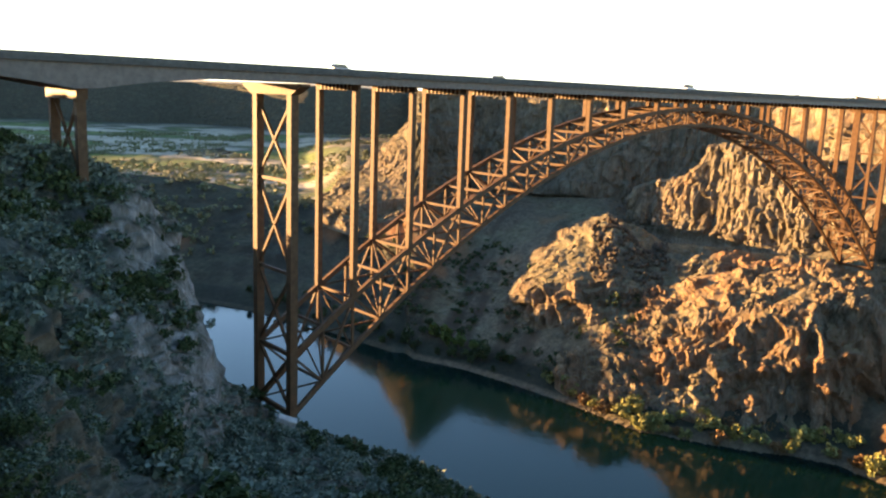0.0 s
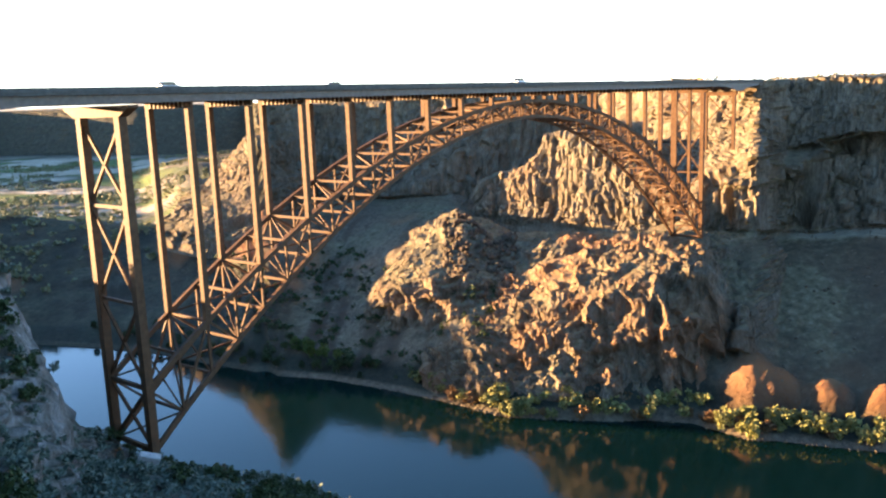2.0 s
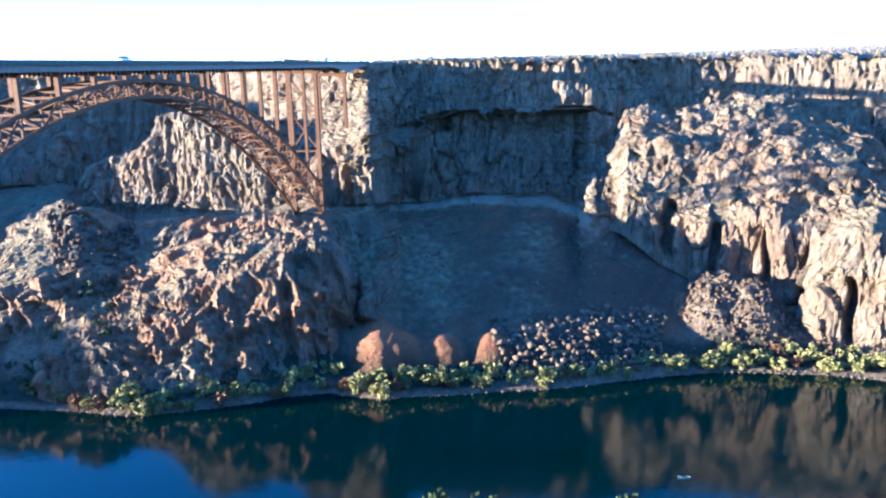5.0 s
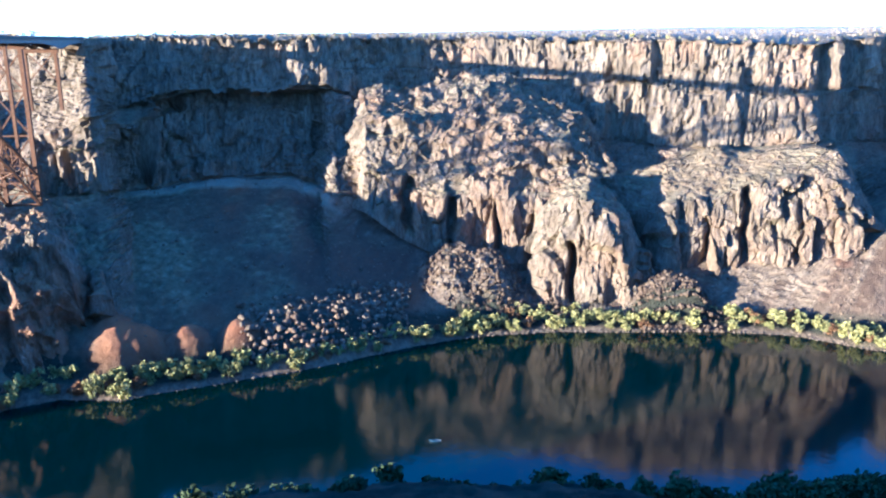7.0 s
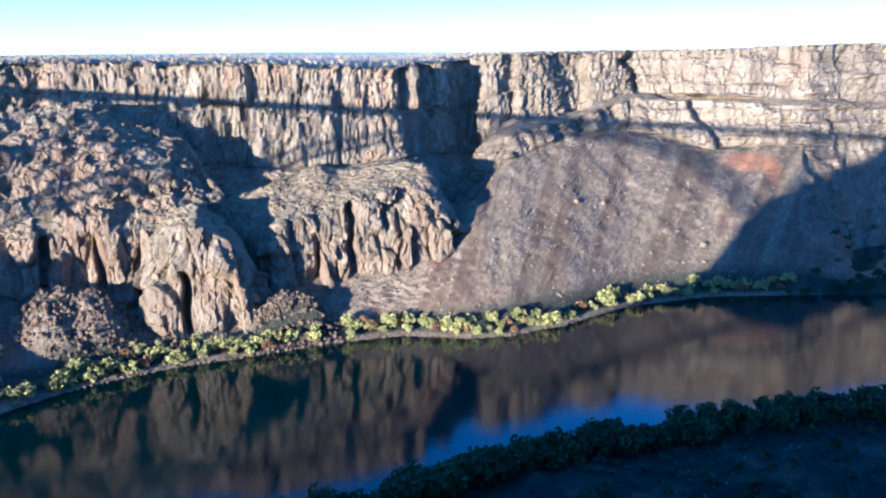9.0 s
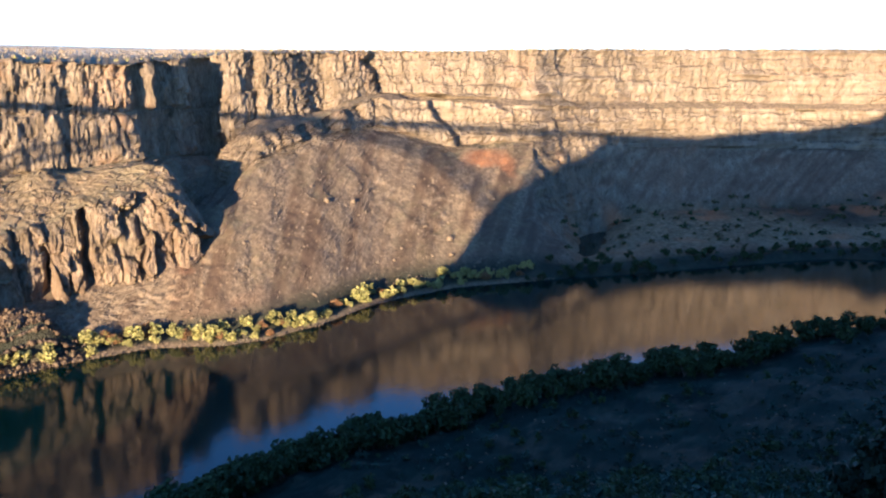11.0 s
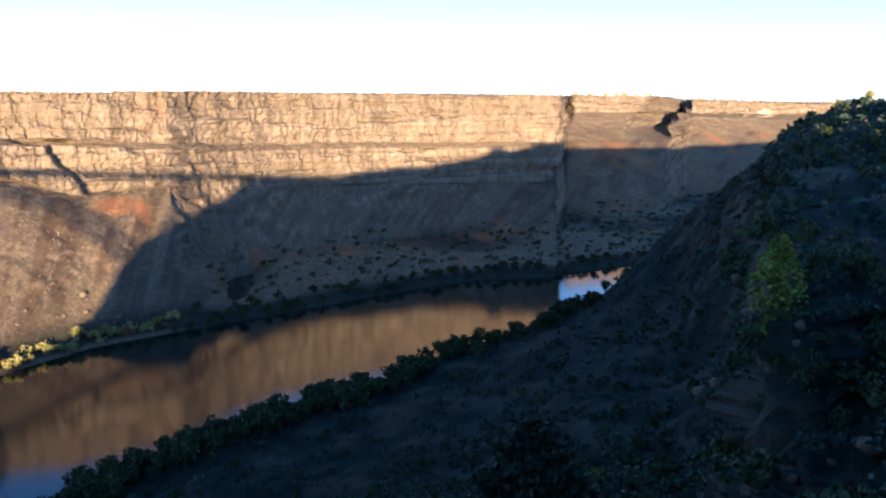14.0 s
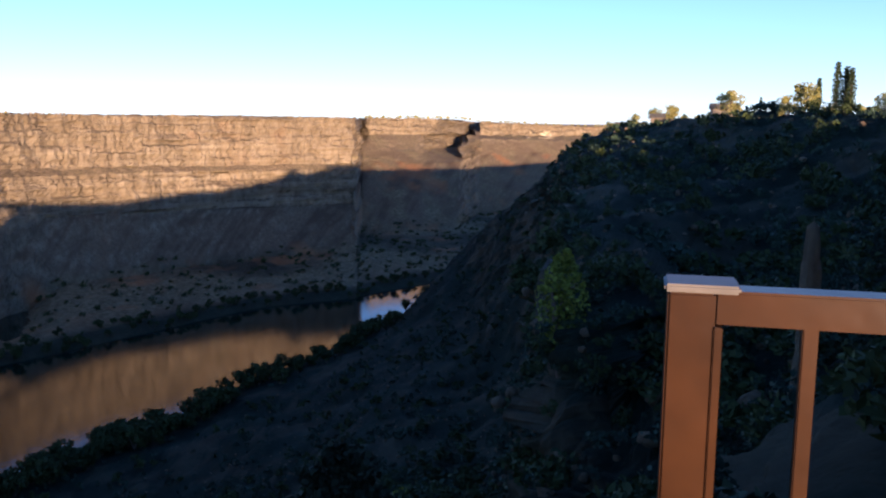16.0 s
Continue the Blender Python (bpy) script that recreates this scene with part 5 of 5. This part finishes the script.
rubble("shore_stones", "pale stones along the waterline", np.array(spots), rng.uniform(0.5, 1.6, len(spots)), 24)

# ---- railing of the lookout: a corner post, its top rail and bars ----
RAIL = make_steel("brown_railing_paint", (0.037, 0.0138, 0.0042), 0.33, 7.0)
RAIL.node_tree.nodes["Principled BSDF"].inputs["Specular IOR Level"].default_value = 0.3
railing = new("railing")
RAIL_TOP, RAIL_FOOT = 142.755, 141.65
rail_along, rail_face = Vector((-0.865, -0.50, 0)), Vector((-0.50, 0.865, 0))
railing.matrix_world = Matrix(((rail_along.x, rail_face.x, 0, 0.9585), (rail_along.y, rail_face.y, 0, -1.5054), (0, 0, 1, 0), (0, 0, 0, 1)))
tagged(railing, "brown painted steel railing with square posts and bars", "railing")


def rail_box(name, x0, x1, y0, y1, z0, z1, round_off=0.004, parent=railing, label=""):
    bm = bmesh.new()
    vs = [bm.verts.new((x, y, z)) for x in (x0, x1) for y in (y0, y1) for z in (z0, z1)]
    for f in ((0, 1, 3, 2), (4, 6, 7, 5), (0, 4, 5, 1), (2, 3, 7, 6), (0, 2, 6, 4), (1, 5, 7, 3)):
        bm.faces.new([vs[i] for i in f])
    bmesh.ops.bevel(bm, geom=bm.edges[:], offset=round_off, segments=2, affect="EDGES")
    return part(name, bm, RAIL, parent, label)


for k in range(3):
    x = k * 1.9
    post = rail_box("post", x + 0.013, x + 0.088, -0.088, 0, RAIL_FOOT - 0.02, RAIL_TOP - 0.014)
    rail_box("flange", x + 0.086, x + 0.1, -0.03, 0.004, RAIL_FOOT, RAIL_TOP - 0.068, 0.002, post)
    rail_box("base_plate", x - 0.04, x + 0.13, -0.13, 0.04, RAIL_FOOT - 0.03, RAIL_FOOT + 0.012, 0.002, post)
    if k < 2:
        rail_box("top_rail", x + 0.087, x + 1.888, -0.075, -0.008, RAIL_TOP - 0.066, RAIL_TOP - 0.01)
        rail_box("bottom_rail", x + 0.107, x + 1.888, -0.06, -0.02, RAIL_FOOT + 0.10, RAIL_FOOT + 0.14)
        for i in range(11):
            xb = x + 0.225 + i * 0.152
            rail_box("bar", xb, xb + 0.024, -0.051, -0.027, RAIL_FOOT + 0.141, RAIL_TOP - 0.067, 0.002)
chalk = make_steel("chalky_worn_paint", (0.11, 0.10, 0.095), 0.5, 12.0)
rail_box("cap", 0.007, 0.125, -0.094, 0.006, RAIL_TOP - 0.0135, RAIL_TOP, 0.004, railing, "chalky worn post cap").data.materials[0] = chalk

# ---- single trees ----
def ground_south(x, y):
    return ground_z(SOUTH, x, y)


def stand(ob, az, r, lift=0.0, s=1.0):
    x, y = polar(np.array([az]), np.array([float(r)]), 0)[0][:2]
    ob.matrix_basis = pose(x, y, ground_south(x, y) + lift, 0, 0, az) @ Matrix.Diagonal((s, s, s, 1))
    return ob


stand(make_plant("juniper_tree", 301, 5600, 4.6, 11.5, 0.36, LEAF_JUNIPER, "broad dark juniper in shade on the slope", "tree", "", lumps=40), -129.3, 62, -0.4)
stand(make_plant("young_poplar", 302, 2200, 1.75, 8.6, 0.19, LEAF_YELLOW, "slender yellow-green tree at the cliff edge", "tree", "", stems=2, lumps=30), -144.4, 58, 0).location.z = 126.2
LEAF_GREEN = make_leaf("fresh_green_leaves", (0.03, 0.055, 0.012), (0.13, 0.17, 0.04))
for k, (az, r, s) in enumerate(((-0.8, 449, 1.25), (0.1, 457, 1.0), (-1.7, 446, 0.95), (-2.7, 441, 0.7))):
    tree = make_plant("cottonwood", 340 + k, 1400, 4.2, 9.5, 0.5, LEAF_GREEN, "large green cottonwood on the far river bank", "tree", "cottonwoods on the far bank", lumps=26)
    x, y = polar(np.array([az]), np.array([float(r)]), 0)[0][:2]
    tree.matrix_basis = pose(x, y, ground_z(NORTH[:60:2, ::2], x, y) - 0.3, 0, 0, az) @ Matrix.Diagonal((s, s, s, 1))
stand(make_plant("autumn_bush", 303, 700, 1.8, 3.4, 0.2, LEAF_YELLOW, "yellowing bush among dark brush", "shrub", ""), -133.5, 120, -0.2)
stand(make_plant("autumn_tree", 304, 900, 2.2, 6.5, 0.26, LEAF_RUST, "orange-tipped tree beside the footing", "tree", ""), 5.6, 190, -0.3)
stand(make_plant("autumn_tree", 305, 900, 2.4, 5.0, 0.26, LEAF_OLIVE, "olive-green tree on the slope above the river", "tree", ""), 4.3, 194, -0.3)
# skyline trees on the near rim
for k, (az, r, s) in enumerate(((-154.8, 236, 0.72), (-153.4, 250, 0.45), (-159.2, 205, 0.75), (-158.2, 205, 0.5), (-151.2, 330, 0.7), (-150.2, 360, 0.7), (-148.8, 420, 0.7), (-147.2, 400, 0.6), (-145.6, 345, 0.45), (-163.6, 175, 0.4), (-164.8, 172, 0.45))):
    stand(make_plant("rim_tree", 310 + k, 1500, 5.2, 10.5, 0.4, LEAF_OLIVE, "round leafy tree on the canyon rim", "tree", "trees on the rim", lumps=26), az, r, -0.4, s)
for k, (az, r, s) in enumerate(((-159.9, 205, 0.45), (-160.9, 203, 0.6), (-161.4, 203, 0.64), (-161.7, 201, 0.6), (-156.6, 228, 0.28))):
    stand(make_plant("lombardy_poplar", 330 + k, 1800, 1.8, 19.0, 0.36, LEAF_DARK, "tall narrow poplar on the canyon rim", "tree", "poplars on the rim", stems=1, lumps=60), az, r, -0.4, s)
for k in range(26):
    az = -143.5 - k * 0.85
    stand(make_plant("rim_shrub", 350 + k, 160, 2.4, 2.6, 0.5, LEAF_OLIVE if k % 3 else LEAF_DARK, "low bush on the canyon rim", "shrub", "bushes on the rim"), az, float(np.interp(-az, [143.5, 148, 155, 165], [390, 420, 240, 172])), -0.2, float(np.interp(-az, [143, 155, 165], [0.9, 0.8, 0.5])))

# small bushes along the far rim
rng = np.random.default_rng(77)
spots = []
for az in (*np.arange(-130.5, -149.8, -0.24), *np.arange(-20, -130, -0.8)):
    a = np.array([az + rng.uniform(-0.15, 0.15)])
    r, z = along(RIM, a)
    spots.append(polar(a, r + rng.uniform(6, 50), z[0])[0])
spots = np.array(spots)
far_off = np.hypot(spots[:, 0], spots[:, 1]) > 1100
brush("rim_bushes", "small dark bushes and low trees along the far rim", spots, np.where(far_off, rng.uniform(1.5, 5.0, len(spots)), rng.uniform(0.6, 1.6, len(spots))), 0.35, 40, LEAF_OLIVE, 16)

# ---- a bare rock spire on the slope behind the railing ----
n, m = 40, 28
u, v = np.meshgrid(np.arange(m) / (m - 1) * 2 * np.pi, np.arange(n) / (n - 1))
wide = 0.55 - 0.28 * v ** 2
wide = np.where(v > 0.96, wide * 0.05, wide)
P = np.stack([np.cos(u) * wide * 0.95, np.sin(u) * wide * 1.1, v * 10.5 - 1], -1)
f1, edge, own = cells(P[..., 0] * 1.6, P[..., 1] * 1.6, P[..., 2] * 0.5, 301)
P[..., :2] *= (0.85 + 0.3 * own + np.minimum(edge, 0.2) * 0.8 + 0.25 * fbm(P[..., 0], P[..., 1], P[..., 2] * 0.6, 3, 305))[..., None]
P[:, -1] = P[:, 0]
spire = grid_mesh("rock_spire", P, TERRAIN, {"cliff": np.ones(u.shape)}, crisp=np.ones(u.shape, bool))
tagged(spire, "narrow bare grey rock spire on the brushy slope", "rock")
stand(spire, -160.0, 45, 0.0)
spire.location.z = 129.4

# ---- houses far off on the rim ----
def house(az, r, wide, deep, high, colour):
    ob = new("house")
    tagged(ob, "small pale house far off on the canyon rim", "house", "houses on the rim")
    wall_paint = make_steel("house_wall", colour, 0.9)
    bm = bmesh.new()
    vs = [bm.verts.new((sx * wide / 2, sy * deep / 2, z)) for z in (-2.0, high) for sx, sy in ((-1, -1), (1, -1), (1, 1), (-1, 1))]
    for k in range(4):
        bm.faces.new((vs[k], vs[(k + 1) % 4], vs[4 + (k + 1) % 4], vs[4 + k]))
    part("wall", bm, wall_paint, ob)
    bm = bmesh.new()
    a = [bm.verts.new((sx * (wide / 2 + 0.5), sy * (deep / 2 + 0.5), high - 0.05)) for sx, sy in ((-1, -1), (1, -1), (1, 1), (-1, 1))]
    b = [bm.verts.new((sx * (wide / 2 + 0.3), 0, high + deep * 0.3)) for sx in (-1, 1)]
    for f in ((a[0], a[1], b[1], b[0]), (a[2], a[3], b[0], b[1]), (a[1], a[2], b[1]), (a[3], a[0], b[0]), (a[3], a[2], a[1], a[0])):
        bm.faces.new(f)
    part("roof", bm, CONCRETE, ob)
    for x in (-0.28, 0.0, 0.28):
        bm = bmesh.new()
        bm_beam(bm, (x * wide - 0.6, deep / 2 + 0.02, high * 0.6), (x * wide + 0.6, deep / 2 + 0.02, high * 0.6), 0.08, 1.2)
        part("window", bm, RAIL, ob)
    stand(ob, az, r, 0.0)


for az, r, wide, deep, high, colour in ((-146.6, 640, 16, 9, 3.2, (0.22, 0.2, 0.17)), (-148.4, 455, 13, 8, 3.0, (0.5, 0.42, 0.33)), (-144.3, 1000, 14, 9, 3.0, (0.3, 0.27, 0.24)), (-150.6, 350, 9, 6, 2.8, (0.16, 0.13, 0.10)), (-154.4, 248, 7, 5, 2.6, (0.2, 0.17, 0.14))):
    house(az, r, wide, deep, high, colour)

# ---- a pond on the floor of the western valley ----
ring = []
for k in range(40):
    ang = 2 * math.pi * k / 40
    wobble = 1 + 0.22 * math.sin(3 * ang + 1) + 0.15 * math.sin(7 * ang)
    c = polar(np.array([15.7 + 1.5 * math.cos(ang) * wobble]), np.array([1560 + 110 * math.sin(ang) * wobble]), 0)[0]
    ring.append((float(c[0]), float(c[1])))
level = max(ground_z(NORTH[::2, ::2], *p) for p in ring[::4]) + 0.4
pond = link_mesh("pond", [(x, y, level) for x, y in ring] + [(x, y, level - 12) for x, y in ring], [tuple(range(40))] + [(k, 40 + k, 40 + (k + 1) % 40, (k + 1) % 40) for k in range(40)], WATER)
tagged(pond, "bright pond on the green valley floor", "pond", kind="structure")

# ---- vehicles on the deck ----
def car_kind(name, seed, long, high, colour, label):
    ob = new(name)
    tagged(ob, label, "vehicle")
    m, t, b = material(name + "_paint", 0.35)
    b.inputs["Base Color"].default_value = (*colour, 1)
    glass, t2, b2 = material(name + "_glass", 0.1)
    b2.inputs["Base Color"].default_value = (0.02, 0.025, 0.03, 1)
    tyre, t3, b3 = material(name + "_tyre", 0.9)
    b3.inputs["Base Color"].default_value = (0.02, 0.02, 0.02, 1)

    def prism(pname, prof, wide, mat, parent):
        bm = bmesh.new()
        rings = [[bm.verts.new((x, y, z)) for x, z in prof] for y in (-wide / 2, wide / 2)]
        bm.faces.new(rings[0])
        bm.faces.new(rings[1][::-1])
        for k in range(len(prof)):
            bm.faces.new((rings[0][k], rings[1][k], rings[1][(k + 1) % len(prof)], rings[0][(k + 1) % len(prof)]))
        bmesh.ops.recalc_face_normals(bm, faces=bm.faces)
        bmesh.ops.bevel(bm, geom=bm.edges[:], offset=0.05, segments=2, affect="EDGES")
        return part(pname, bm, mat, parent)

    h = long / 2
    prism("body", [(-h, 0.35), (h, 0.35), (h, 0.85), (h * 0.55, high * 0.58), (-h, high * 0.6)], 1.85, m, ob)
    prism("cabin", [(h * 0.5, high * 0.58), (h * 0.15, high), (-h * 0.75, high), (-h * 0.92, high * 0.58)], 1.6, glass, ob)
    for sx in (-0.62, 0.62):
        for sy in (-0.82, 0.82):
            bm = bmesh.new()
            bmesh.ops.create_cone(bm, cap_ends=True, segments=14, radius1=0.34, radius2=0.34, depth=0.22, matrix=pose(h * sx, sy, 0.34, 90, 0, 0))
            part("wheel", bm, tyre, ob)
    return ob


def on_deck(ob, u, v, turn=0.0):
    p = B0 + BU * u + BV * v
    ob.matrix_basis = pose(p.x, p.y, DECK, 0, 0, math.degrees(math.atan2(BU.y, BU.x)) + turn)


on_deck(car_kind("pickup", 1, 5.4, 1.9, (0.45, 0.45, 0.46), "silver pickup driving on the bridge deck"), 12.7, 1.0)
on_deck(car_kind("car", 2, 4.6, 1.5, (0.55, 0.55, 0.53), "pale car driving on the bridge deck"), 60.8, 1.0)
on_deck(car_kind("van", 3, 5.6, 2.2, (0.7, 0.7, 0.7), "white van driving on the bridge deck"), 145.8, 1.0)

# ---- a small boat on the river ----
boat = new("boat")
tagged(boat, "small pale blue boat drifting on the river", "boat")
m, t, b = material("blue_hull", 0.4)
b.inputs["Base Color"].default_value = (0.03, 0.07, 0.13, 1)
bm = bmesh.new()
ring_low, ring_top = [], []
for k in range(20):
    ang = 2 * math.pi * k / 20
    fx, fy = math.cos(ang), math.sin(ang)
    pinch = 1 - 0.75 * abs(fx) ** 3
    ring_top.append(bm.verts.new((2.3 * fx, 0.6 * fy * pinch, 0.5 + 0.25 * fx * fx)))
    ring_low.append(bm.verts.new((1.9 * fx, 0.36 * fy * pinch, -0.15)))
for k in range(20):
    bm.faces.new((ring_low[k], ring_low[(k + 1) % 20], ring_top[(k + 1) % 20], ring_top[k]))
bm.faces.new(ring_low)
part("hull", bm, m, boat)
for x in (-1.2, 0.9):
    bm = bmesh.new()
    bm_beam(bm, (x, -0.5, 0.42), (x, 0.5, 0.42), 0.3, 0.05)
    part("seat", bm, BARK, boat)
boat.matrix_basis = pose(225, 168.8, 0, 0, 0, -55)
